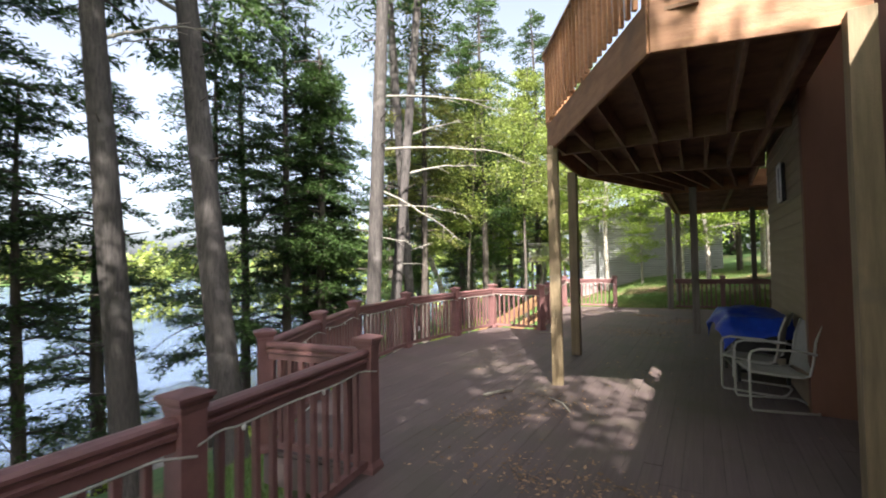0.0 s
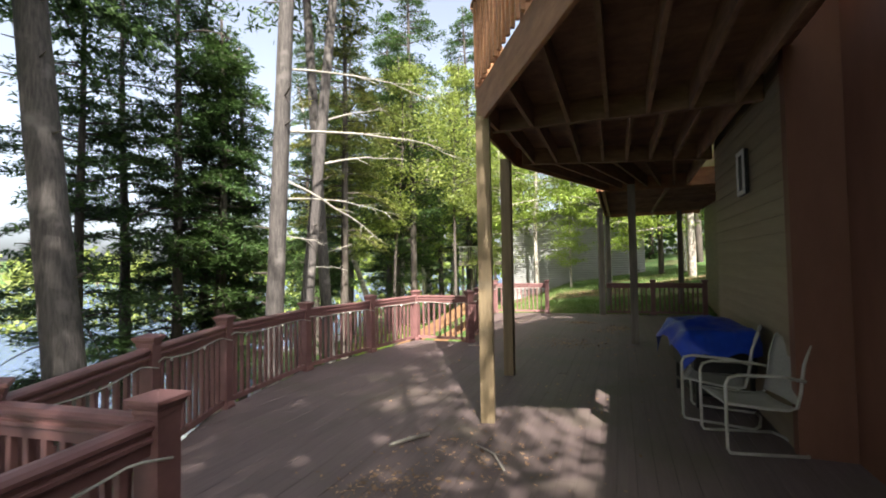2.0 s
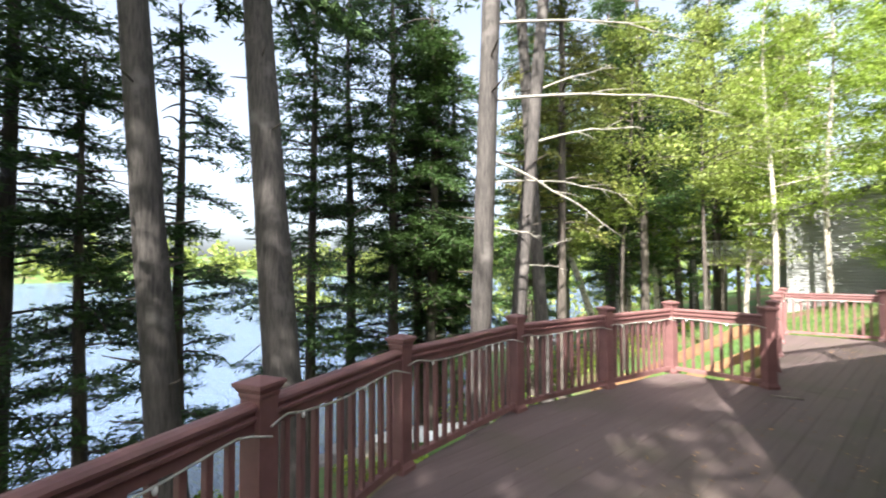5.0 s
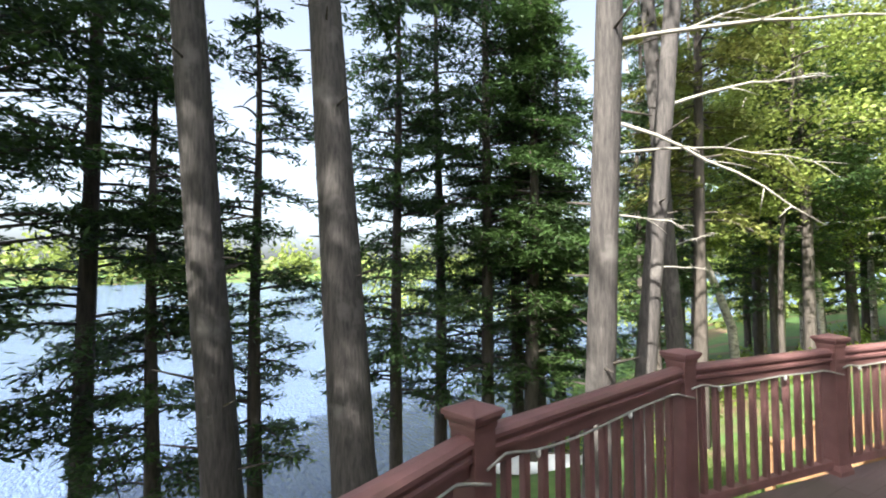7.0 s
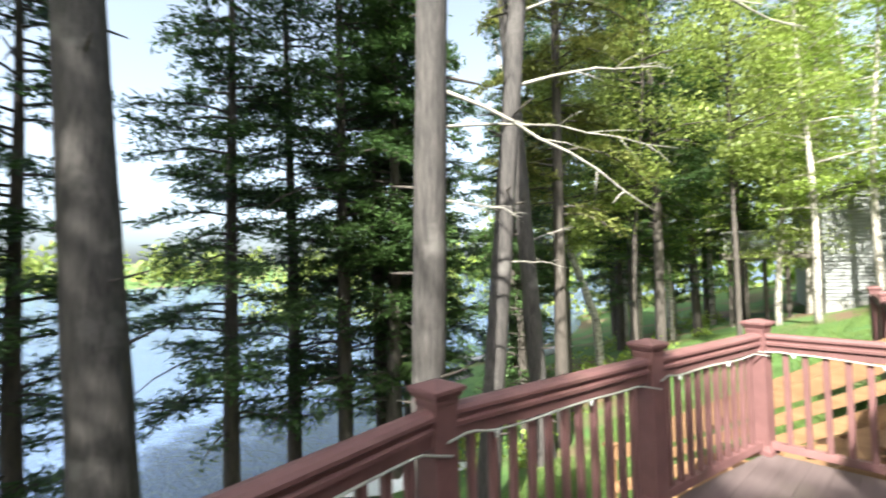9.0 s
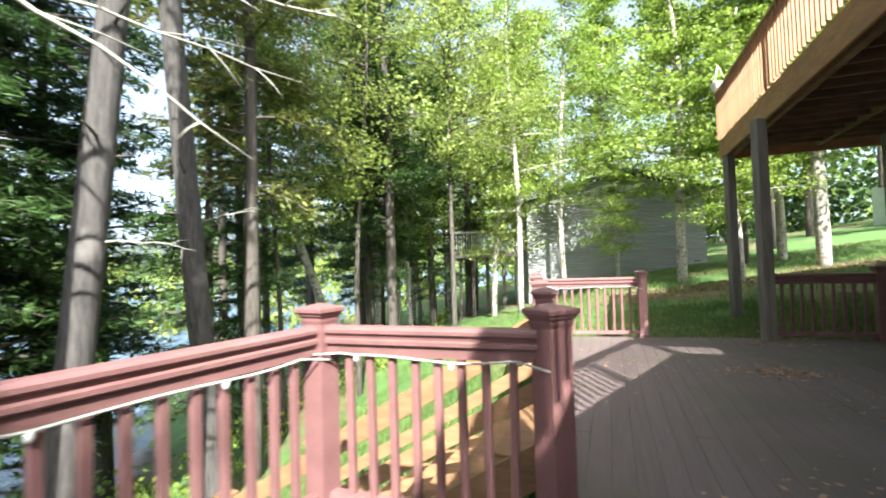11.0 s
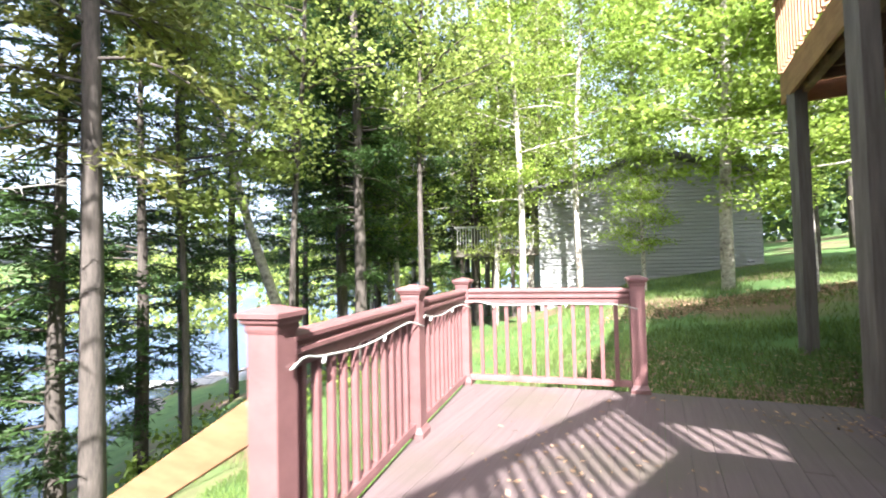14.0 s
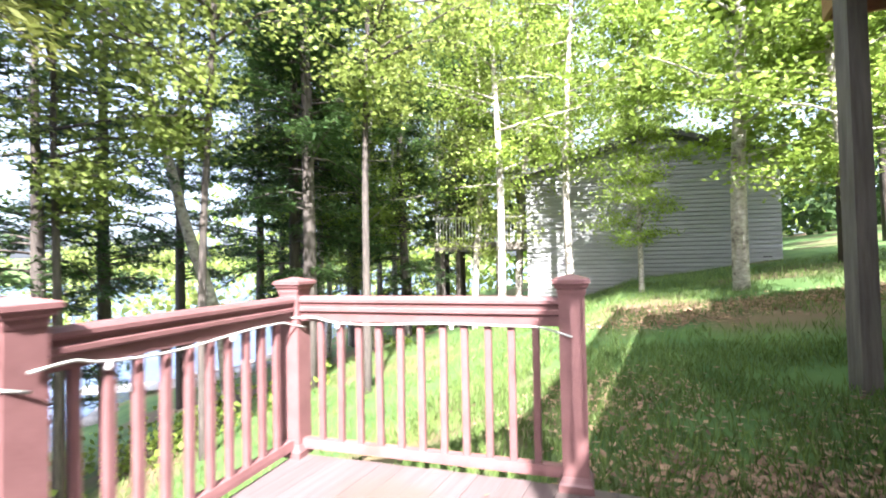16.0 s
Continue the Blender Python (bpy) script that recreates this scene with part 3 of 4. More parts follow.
def hemlock(seed, height=17.0, first=1.5, reach=3.0, density=1.0, needle=None, trunk_r=0.16, bark=None):
    """Conifer: straight trunk, whorled drooping limbs, flat feathery sprays of needle clumps with gaps between."""
    rg, ng = random.Random(seed), np.random.default_rng(seed)
    pts = trunk_points(height, (rg.uniform(-0.02, 0.02), rg.uniform(-0.02, 0.02)), 0.12, rg)
    pts[0].z = -1.2
    wood = [(pts, [trunk_r * (1.15 - i / 14) + 0.012 for i in range(15)])]
    cs, ds, ns, ls, ws = [], [], [], [], []
    z = first
    while z < height - 0.3:
        k = (z - first) / (height - first)
        full = reach * (1 - k) ** 0.5 * (0.55 + 0.45 * min(1, k * 5)) * rg.uniform(0.5, 1.12)
        w = rg.uniform(0, 2 * math.pi)
        base = at_height(pts, z)
        droop = rg.uniform(0.0, 0.5)
        out = Vector((math.cos(w), math.sin(w), 0))
        limb = [base + out * full * s + Vector((0, 0, 0.22 * full * s - droop * full * s * s * 1.4)) for s in (0, 0.25, 0.5, 0.75, 1.0)]
        wood.append((limb, [0.028 * (1 - 0.8 * s) + 0.004 for s in (0, 0.25, 0.5, 0.75, 1.0)]))
        side = Vector((-out.y, out.x, 0))
        m = int(max(5, full * 15 * density))
        if rg.random() < 0.12:
            z += 0.1
            continue
        for j in range(m):
            s = 0.18 + 0.82 * (j + rg.random()) / m
            p = base + out * full * s + Vector((0, 0, 0.22 * full * s - droop * full * s * s * 1.4))
            sgn = 1 if j % 2 else -1
            tw = full * 0.42 * (1.15 - s) + 0.16
            direction = (out * 0.65 + side * sgn * rg.uniform(0.6, 1.0) + Vector((0, 0, rg.uniform(-0.3, 0.08)))).normalized()
            q = int(4 + tw * 11)
            t = (np.arange(q) + ng.random(q)) / q * tw
            d = np.array(direction)
            cs.append(np.array(p) + t[:, None] * d + ng.normal(0, 0.06, (q, 3)))
            ds.append(unit(d + ng.normal(0, 0.6, (q, 3)) * np.array([1, 1, 0.55])))
            ns.append(unit(np.array([0, 0, 1.0]) + ng.normal(0, 0.4, (q, 3))))
            ls.append(ng.uniform(0.13, 0.27, q))
            ws.append(ng.uniform(0.034, 0.072, q))
        z += rg.uniform(0.09, 0.2) * (1.0 if k < 0.8 else 0.7)
    t = thing("hemlock_tree", label="dark hemlock with drooping feathery branches", category="conifer", group="lakeside conifers")
    child("trunk", tubes_mesh("trunk", wood, bark or DARKBARK, 6), t)
    child("crown", quads_mesh("crown", blades(*map(np.concatenate, (cs, ds, ns)), np.concatenate(ls), np.concatenate(ws)), needle or NEEDLE), t)
    return t


def broadleaf(seed, height=13.0, first=3.0, spread=2.6, leaves=9000, leaf=None, bark=None, trunk_r=0.11, lean=(0, 0), size=0.11, name="leafy_tree",
              label="slender pale-barked tree with fresh green leaves", flat=0.5):
    rg, ng = random.Random(seed), np.random.default_rng(seed)
    pts = trunk_points(height, lean, 0.35, rg)
    pts[0].z = -1.0
    wood = [(pts, [trunk_r * (1.1 - 0.95 * i / 14) + 0.01 for i in range(15)])]
    tips = []
    z = first
    while z < height * 0.98:
        k = (z - first) / (height - first)
        full = spread * (1 - 0.75 * k) * rg.uniform(0.45, 1.1) * min(1, 0.5 + k * 3)
        w = rg.uniform(0, 2 * math.pi)
        base = at_height(pts, z)
        out = Vector((math.cos(w), math.sin(w), rg.uniform(0.1, 0.6)))
        limb = [base + out * full * s + Vector((0, 0, -0.12 * full * s * s)) + Vector((rg.uniform(-1, 1), rg.uniform(-1, 1), rg.uniform(-1, 1))) * 0.06 * s * full for s in (0, 0.3, 0.6, 1.0)]
        wood.append((limb, [0.03 * (1 - 0.8 * s) + 0.004 for s in (0, 0.3, 0.6, 1.0)]))
        for s in (0.4, 0.6, 0.8, 1.0):
            for _ in range(2):
                o = Vector((rg.gauss(0, 1), rg.gauss(0, 1), rg.gauss(0, 0.35))) * 0.22 * full
                q = limb[0].lerp(limb[3], s) + o
                tips.append((q, full * 0.16 + 0.12))
                if rg.random() < 0.3:
                    wood.append(([limb[0].lerp(limb[3], s * 0.8), q], [0.01, 0.003]))
        z += rg.uniform(0.18, 0.42)
    tips = [t for t in tips if rg.random() > 0.15]
    c = np.array([t[0] for t in tips])
    r = np.array([t[1] for t in tips])
    pick = ng.integers(0, len(tips), leaves)
    off = ng.normal(0, 1, (leaves, 3)) * np.array([1, 1, flat])
    cs = c[pick] + off * r[pick][:, None]
    ds = unit(ng.normal(0, 1, (leaves, 3)) * np.array([1, 1, 0.5]))
    ns = unit(np.array([0, 0, 1.0]) + ng.normal(0, 0.6, (leaves, 3)))
    L = ng.uniform(0.7, 1.35, leaves) * size
    t = thing(name, label=label, category="tree", group="woodland trees")
    child("trunk", tubes_mesh("trunk", wood, bark or BIRCHBARK, 7), t)
    child("crown", quads_mesh("crown", blades(cs, ds, ns, L, L * 0.75), leaf or LEAF), t)
    return t


def tall_pine(x, y, radius, lean, height=22.0, limbs=(), label="", seed=1, clumps=110, boughs=0):
    """Bare lower trunk with bark ridges, dead limbs and a dark crown far up."""
    rg, ng = random.Random(seed), np.random.default_rng(seed)
    gz = ground_z(x, y)
    t = thing("pine_tree", (x, y, gz), 0, label, "pine tree", "tall lakeside pines")
    n, sides = 90, 28
    verts, faces = [], []
    for i in range(n + 1):
        z = -0.3 + (height + 0.3) * i / n
        k = max(z, 0) / height
        r0 = radius * (1 - 0.6 * k) + 0.28 * radius * math.exp(-max(z, 0) * 1.6)
        for j in range(sides):
            w = 2 * math.pi * j / sides
            ridge = 0.05 * noise.noise((math.cos(w) * 4.5, math.sin(w) * 4.5, z * 0.9 + seed * 9)) + 0.03 * noise.noise((math.cos(w) * 11, math.sin(w) * 11, z * 2.4))
            r = r0 * (1 + ridge)
            verts.append((lean[0] * (z + gz - 1) + math.cos(w) * r, lean[1] * (z + gz - 1) + math.sin(w) * r, z))
    for i in range(n):
        for j in range(sides):
            faces.append((i * sides + j, i * sides + (j + 1) % sides, (i + 1) * sides + (j + 1) % sides, (i + 1) * sides + j))
    child("trunk", mesh_of("trunk", verts, faces, BARK, True), t)
    for z, (dx, dy, dz), size in limbs:
        zz = z - gz
        base = Vector((lean[0] * (z - 1), lean[1] * (z - 1), zz))
        d = Vector((dx, dy, dz))
        bend = Vector((0, 0, 1)) * d.length * 0.05
        pts, radii = [], []
        for i in range(9):
            s = i / 8
            pts.append(base + d * s + bend * math.sin(math.pi * s) + Vector((rg.uniform(-1, 1), rg.uniform(-1, 1), rg.uniform(-1, 1))) * 0.03 * s * d.length ** 0.5)
            radii.append(size * (1 - 0.8 * s))
        twigs = [(pts, radii)]
        for i in (3, 4, 5, 6, 7):
            v = Vector((rg.uniform(-1, 1), rg.uniform(-1, 1), rg.uniform(-0.7, 0.5))) * 0.22 * d.length ** 0.5 + d * 0.12
            twigs.append(([pts[i], pts[i] + v * 0.5, pts[i] + v + Vector((0, 0, -0.04))], [size * 0.3, size * 0.22, size * 0.08]))
        child("dead_limb", tubes_mesh("dead_limb", twigs, DEADWOOD, 6), t, "bare grey dead limb")
    for i in range(16):
        z = rg.uniform(1.0, 12)
        w = rg.uniform(0, 6.28)
        b = Vector((lean[0] * (z + gz - 1), lean[1] * (z + gz - 1), z))
        o = Vector((math.cos(w), math.sin(w), rg.uniform(-0.1, 0.4)))
        l = rg.uniform(0.1, 0.5) + radius
        child("stub", tubes_mesh("stub", [([b, b + o * l * 0.6, b + o * l], [0.022, 0.018, 0.008])], DARKBARK, 5), t)
    sprays = []
    for i in range(boughs):
        z = rg.uniform(6.8, 11.5) - gz
        w = rg.uniform(0, 6.28)
        out = Vector((math.cos(w), math.sin(w), 0))
        base = Vector((lean[0] * (z + gz - 1), lean[1] * (z + gz - 1), z))
        full = rg.uniform(1.8, 3.6)
        droop = rg.uniform(0.25, 0.6)
        limb = [base + out * full * s + Vector((0, 0, 0.15 * full * s - droop * full * s * s)) for s in (0, 0.25, 0.5, 0.75, 1.0)]
        child("bough", tubes_mesh("bough", [(limb, [0.035, 0.028, 0.02, 0.012, 0.005])], DARKBARK, 6), t, "living drooping bough")
        for j in range(26):
            s = rg.uniform(0.25, 1.0)
            k = min(3, int(s * 4))
            p = limb[k].lerp(limb[k + 1], s * 4 - k)
            d = np.array((out * 0.6 + Vector((rg.uniform(-1, 1), rg.uniform(-1, 1), rg.uniform(-0.5, 0.15)))).normalized())
            q = rg.randint(9, 18)
            sprays.append((np.array(p) + np.linspace(0, rg.uniform(0.35, 0.8), q)[:, None] * d + ng.normal(0, 0.05, (q, 3)), unit(d + ng.normal(0, 0.6, (q, 3)))))
    if sprays:
        cs, ds = np.concatenate([a for a, b in sprays]), np.concatenate([b for a, b in sprays])
        child("bough_needles", quads_mesh("bough_needles", blades(cs, ds, unit(ng.normal(0, 1, cs.shape)), ng.uniform(0.14, 0.28, len(cs)), ng.uniform(0.04, 0.08, len(cs))), NEEDLE), t)
    if clumps:
        cs, ds = [], []
        for i in range(clumps):
            z = rg.uniform(height * 0.55, height)
            w = rg.uniform(0, 6.28)
            full = 3.4 * (1.25 - z / height) + 0.4
            b = np.array((lean[0] * (z + gz - 1), lean[1] * (z + gz - 1), z))
            o = np.array((math.cos(w), math.sin(w), 0.1))
            q = 60
            s = ng.random(q) ** 0.7
            cs.append(b + o * full * s[:, None] + ng.normal(0, 0.2, (q, 3)))
            ds.append(unit(o + ng.normal(0, 0.8, (q, 3))))
        cs, ds = np.concatenate(cs), np.concatenate(ds)
        child("crown", quads_mesh("crown", blades(cs, ds, unit(ng.normal(0, 1, cs.shape)), ng.uniform(0.2, 0.4, len(cs)), ng.uniform(0.05, 0.1, len(cs))), NEEDLE), t)
    return t


def plant(first, places, used=False):
    """places: x, y, turn, scale."""
    for i, (x, y, w, s) in enumerate(places):
        m = pose(x, y, ground_z(x, y), 0, 0, w) @ Matrix.Diagonal((s, s, s, 1))
        if i == 0 and not used:
            first.matrix_world = m
        else:
            c = copy_thing(first, Matrix.Identity(4))
            c.matrix_basis = m


tall_pine(-9.07, 5.9, 0.34, (-0.105, -0.037), boughs=16, limbs=[(7.6, (-1.6, -1.2, 0.9), 0.07), (7.0, (-0.8, -1.6, -0.6), 0.04)], label="thick bare pine trunk with plated grey-brown bark", seed=3)
tall_pine(-9.78, 4.14, 0.29, (0.013, -0.079), boughs=14, limbs=[(6.2, (0.8, 1.9, 0.9), 0.05)], label="dark bare pine trunk leaning slightly over the water", seed=5)
tall_pine(-6.65, 8.67, 0.205, (0.07, -0.02), clumps=60, limbs=[(4.55, (2.6, 4.6, 0.15), 0.035), (3.55, (1.6, 1.75, -1.45), 0.03), (3.1, (1.7, 2.4, -0.25), 0.02),
          (5.9, (2.0, 4.2, 0.35), 0.03), (2.3, (0.6, 0.9, -0.2), 0.018)],
          label="pine trunk with bleached dead limbs and sunlit bark", seed=7)
tall_pine(-7.48, 10.83, 0.18, (0.06, 0.066), clumps=60, limbs=[(4.4, (1.5, 2.6, 0.5), 0.035), (5.6, (1.0, 2.0, 0.8), 0.03), (1.6, (0.8, 0.6, -0.1), 0.015)],
          label="pine trunk with pale mottled bark and dead limbs", seed=9)

tall_pine(-8.73, 13.29, 0.2, (0.002, -0.096), clumps=70, limbs=[(2.0, (0.5, 0.9, 0.3), 0.02)], label="leaning trunk with pale sunlit bark on the bank", seed=13)

hem_a = hemlock(11, 18, 2.8, 3.4, 1.0)
hem_b = hemlock(12, 15, 2.2, 2.9, 1.0)
hem_c = hemlock(13, 20, 4.5, 3.1, 0.9)
hem_d = hemlock(14, 12, 1.4, 2.4, 1.1)
plant(hem_a, [(-12.6, 11.0, 20, 1.0), (-13.2, 2.2, 130, 1.05), (-12.6, 25.0, 310, 1.1), (-13.2, -4.0, 60, 1.1), (-19.5, 30.5, 90, 1.05), (-9.5, 31, 30, 1.2)])
plant(hem_b, [(-13.3, 8.6, 40, 1.0), (-12.9, 12.3, 150, 1.05), (-11.0, 23.0, 115, 1.0), (-13.4, 13.6, 80, 1.0), (-14.2, 10.4, 250, 1.05), (-12.8, -0.6, 10, 0.95), (-12.2, 35, 190, 1.2), (-7.5, 36, 20, 1.2)])
plant(hem_c, [(-11.5, 1.1, 300, 1.0), (-16.0, 26.0, 210, 1.0), (-10.5, -2.5, 20, 1.0), (-14.0, 29.5, 20, 1.05), (-9.6, 22.0, 160, 1.0), (-13.8, 19.5, 60, 0.9), (-15.5, 22.5, 20, 0.9)])
plant(hem_d, [(-12.9, 5.2, 70, 1.0), (-11.9, 11.9, 310, 1.15), (-14.6, 15.6, 30, 1.3), (-10.2, 14.9, 20, 0.8), (-12.2, 3.4, 160, 0.8), (-13.0, 17.8, 220, 0.95), (-11.9, -6.0, 0, 1.2), (-17.0, 33, 0, 1.1), (-10.4, 28, 75, 1.1)])
dry = hemlock(15, 16, 5.5, 2.4, 0.9, BROWNNEEDLE, 0.15)
tagged(dry, "hemlock with thin yellowish dry foliage")
plant(dry, [(-9.0, 14.8, 0, 1.0)])

bir_a = broadleaf(21, 14, 4.0, 2.6, 9000)
bir_b = broadleaf(22, 12, 2.5, 2.4, 8000, PALELEAF, lean=(0.04, -0.03))
under = broadleaf(26, 13, 5.5, 2.8, 9000, PALELEAF, DARKBARK, 0.07, (0.01, -0.02), 0.11, "leafy_tree", "slender dark-stemmed tree with pale green leaves")
plant(under, [(-8.9, 18.6, 40, 1.0), (-6.8, 20.6, 150, 1.0), (-10.2, 17.0, 210, 0.9)])
map_a = broadleaf(23, 12, 2.6, 3.4, 13000, LEAF, BIRCHBARK, 0.14, (0, 0), 0.14, "maple_tree", "maple with layered bright green leaves", 0.3)
map_b = broadleaf(24, 16, 4.5, 3.6, 12000, LEAF, DARKBARK, 0.17, (0, 0), 0.15, "maple_tree", "tall maple with bright green leaves", 0.35)
plant(bir_a, [(-5.7, 25.4, 0, 1.0), (-13.3, 26.9, 120, 0.95), (-4.2, 27.6, 200, 1.0), (-11.5, 24.4, 60, 1.0), (-10.8, 31.5, 300, 1.1), (-5.2, 33.5, 30, 1.15), (-12.6, 30.5, 150, 1.1), (-10.8, 26.2, 260, 1.0)])
plant(bir_b, [(-7.1, 26.7, 10, 0.95), (-12.0, 27.5, 290, 1.0), (-6.6, 29.8, 40, 1.2), (-13.5, 33.5, 240, 1.2), (-15.5, 31.0, 0, 1.1), (-9.9, 33.5, 80, 1.2)])
# The last maple, trunk out of view, is added to shade the neighbour's wall.
plant(map_a, [(-0.19, 24.0, 0, 1.0), (0.93, 21.9, 140, 0.62), (3.4, 27.0, 60, 1.0), (-2.1, 25.6, 220, 0.45), (6.0, 24.5, 300, 1.1), (-2.5, 33.5, 200, 1.1), (3.3, 23.4, 75, 1.15)])
# The last two are likewise added to shade the neighbour's wall.
plant(map_b, [(5.0, 33.0, 0, 1.1), (1.5, 38.0, 90, 1.1), (8.0, 38.0, 180, 1.1), (-3.0, 39.0, 270, 1.2), (12.0, 31.0, 40, 1.0), (13.0, 42.0, 140, 1.2), (-8.0, 42.0, 200, 1.2), (17.0, 36.0, 20, 1.1), (3.0, 46.0, 60, 1.3), (-14.0, 41.0, 20, 1.2), (-20.0, 40.0, 120, 1.2), (22, 46, 0, 1.3), (5.2, 21.0, 330, 1.0), (2.4, 27.6, 30, 0.8)])
# unseen trees added behind the walk's start, whose crowns dapple the deck
unseen_shade_tree = broadleaf(25, 17, 4.0, 3.4, 7800, LEAF, DARKBARK, 0.17, (0, 0), 0.16, "maple_tree", "unseen tall maple added to dapple the deck", 0.4)
plant(unseen_shade_tree, [(2.0, -5.0, 10, 1.0), (3.6, -4.7, 170, 0.9), (8.0, -5.4, 100, 1.0), (-0.8, -6.0, 200, 1.1), (11.5, -4.5, 290, 0.95), (-4.5, -6.5, 60, 1.3), (4.4, -9.5, 150, 1.1), (-2.2, -7.5, 230, 1.25), (-7.0, -5.0, 20, 1.2)])
plant(map_b, [(3.0, -11.0, 50, 1.0), (-3.5, -10.5, 150, 1.0), (8.0, -13.0, 250, 1.1), (-7.5, -8.5, 30, 0.9)], used=True)


def leaning_birch(x, y, label):
    """Forked pale birch leaning out over the bank; heights are above the deck."""
    g = ground_z(x, y)
    t = thing("birch_snag", (x, y, g), 0, label, "dead birch")

    def limb(name, rows, r0, r1):
        p = [Vector((a, b, c - g)) for a, b, c in rows]
        child(name, tubes_mesh(name, [(p, [r0 + (r1 - r0) * i / (len(p) - 1) for i in range(len(p))])], BIRCHBARK, 10), t)

    limb("trunk", [(0.3, 0.2, g - 0.4), (0.15, 0.1, -0.6), (-0.17, -0.1, 0.6), (-0.75, -0.3, 2.3), (-1.25, -0.4, 4.0), (-1.8, -0.6, 5.8), (-2.5, -0.7, 7.4), (-3.1, -0.8, 8.8), (-3.6, -0.9, 11.5)], 0.17, 0.06)
    limb("fork", [(-1.25, -0.4, 4.0), (-0.85, -0.35, 5.0), (-0.1, -0.25, 6.0), (0.75, -0.2, 6.9), (1.3, -0.1, 8.2)], 0.075, 0.015)
    limb("branch", [(-1.8, -0.6, 5.8), (-2.6, -0.2, 6.3), (-3.6, 0.1, 6.4)], 0.035, 0.008)
    limb("branch", [(-2.5, -0.7, 7.4), (-2.0, -0.9, 8.2), (-1.2, -1.0, 8.7)], 0.03, 0.008)
    return t


leaning_birch(-11.7, 20.9, "leaning birch with a forked pale trunk")


# ---- far shore and far woods ----
def leaf_mass(name, boxes, count, size, material, label, seed):
    ng = np.random.default_rng(seed)
    cs = []
    for cx, cy, cz, rx, ry, rz in boxes:
        q = ng.normal(0, 1, (count, 3))
        q = q / np.linalg.norm(q, axis=1)[:, None] * ng.uniform(0.55, 1.05, (count, 1))
        q[:, 2] = np.abs(q[:, 2]) * 1.3 - 0.3
        cs.append(q * np.array([rx, ry, rz]) * np.array([1, 1, 1]) + np.array([cx, cy, cz]))
    cs = np.concatenate(cs)
    n = len(cs)
    ds, ns = unit(ng.normal(0, 1, (n, 3))), unit(ng.normal(0, 1, (n, 3)))
    L = ng.uniform(0.6, 1.4, n) * size
    return tagged(new(name, quads_mesh(name, blades(cs, ds, ns, L, L * 0.8), material)), label, "far woods", kind="stuff")


fr = random.Random(8)
leaf_mass("far_shore_woods", [(-205 - fr.uniform(0, 50), -330 + 6.5 * i + fr.uniform(-3, 3), LAKE + 1, fr.uniform(5, 9), fr.uniform(5, 9), fr.uniform(12, 20)) for i in range(125)], 260, 2.2, PALELEAF, "sunlit woods on the far shore of the lake", 31)
leaf_mass("far_woods", [(-60 + 6 * i + fr.uniform(-3, 3), 62 + fr.uniform(-6, 14), fr.uniform(0, 3), 5.5, 5.5, fr.uniform(10, 17)) for i in range(24)]
          + [(fr.uniform(28, 45), 55 - 7 * i, 2, 5.5, 5.5, fr.uniform(10, 16)) for i in range(14)], 420, 0.9, LEAF, "dense woods beyond the neighbouring house", 32)
leaf_mass("bay_woods", [(-62 + 3.2 * i + fr.uniform(-2, 2), 26 + 2.2 * i + fr.uniform(-3, 3), LAKE, 3.2, 3.2, fr.uniform(5, 10)) for i in range(15)], 420, 0.55, PALELEAF, "sunlit green woods across the small bay", 34)
leaf_mass("bank_brush", [(x, y, ground_z(x, y), r, r, r * 0.9) for x, y, r in [(fr.uniform(-13.3, -9), fr.uniform(12, 34), fr.uniform(0.4, 1.1)) for _ in range(42)]
          + [(fr.uniform(-13.0, -6), fr.uniform(-2, 10), fr.uniform(0.25, 0.6)) for _ in range(10)]], 130, 0.13, LEAF, "low green undergrowth on the bank", 33)

# Dark needle green puts the shade of this understory into its colour.
leaf_mass("woods_understory", [(-6 + 2.4 * i + fr.uniform(-1, 1), 47 + fr.uniform(-3, 5), ground_z(-6 + 2.4 * i, 47), 3.2, 2.8, fr.uniform(6, 9)) for i in range(19)]
          + [(27 + fr.uniform(-2, 3), 44 - 3.0 * i, ground_z(27, 44 - 3.0 * i), 2.8, 3.2, fr.uniform(6, 9)) for i in range(9)], 700, 0.5, NEEDLE, "understory behind the lawn, its shade put into dark needle green", 35)

# ---- neighbouring house, its deck and a shed ----
HA, HB = Vector((-5.95, 28.9, 0)), Vector((1.75, 31.05, 0))
hd = HB - HA
nh = thing("neighbour_house", (HA.x, HA.y, 0), math.degrees(math.atan2(hd.y, hd.x)), "grey lap-sided house with a low gable in tree shade", "house")
HL = hd.length
verts, faces = [], []
for i in range(42):
    z0, z1 = -0.6 + 0.14 * i, -0.6 + 0.14 * (i + 1)
    top = lambda x: 4.0 + 1.25 * (1 - abs(x - HL * 0.55) / (HL * 0.55))
    xs = [x for x in np.linspace(0, HL, 60) if top(x) > z1]
    if len(xs) < 2:
        continue
    o = len(verts)
    a, b = xs[0], xs[-1]
    verts += [(q, u, z) for u, z in ((0, z0), (-0.06, z0), (-0.06, z0 + 0.09), (-0.008, z1 - 0.012), (-0.008, z1)) for q in (a, b)]
    faces += [(o + 2 * k, o + 2 * k + 1, o + 2 * k + 3, o + 2 * k + 2) for k in range(4)]
child("siding", mesh_of("siding", verts, faces, GREYSIDING), nh)
bm = bmesh.new()
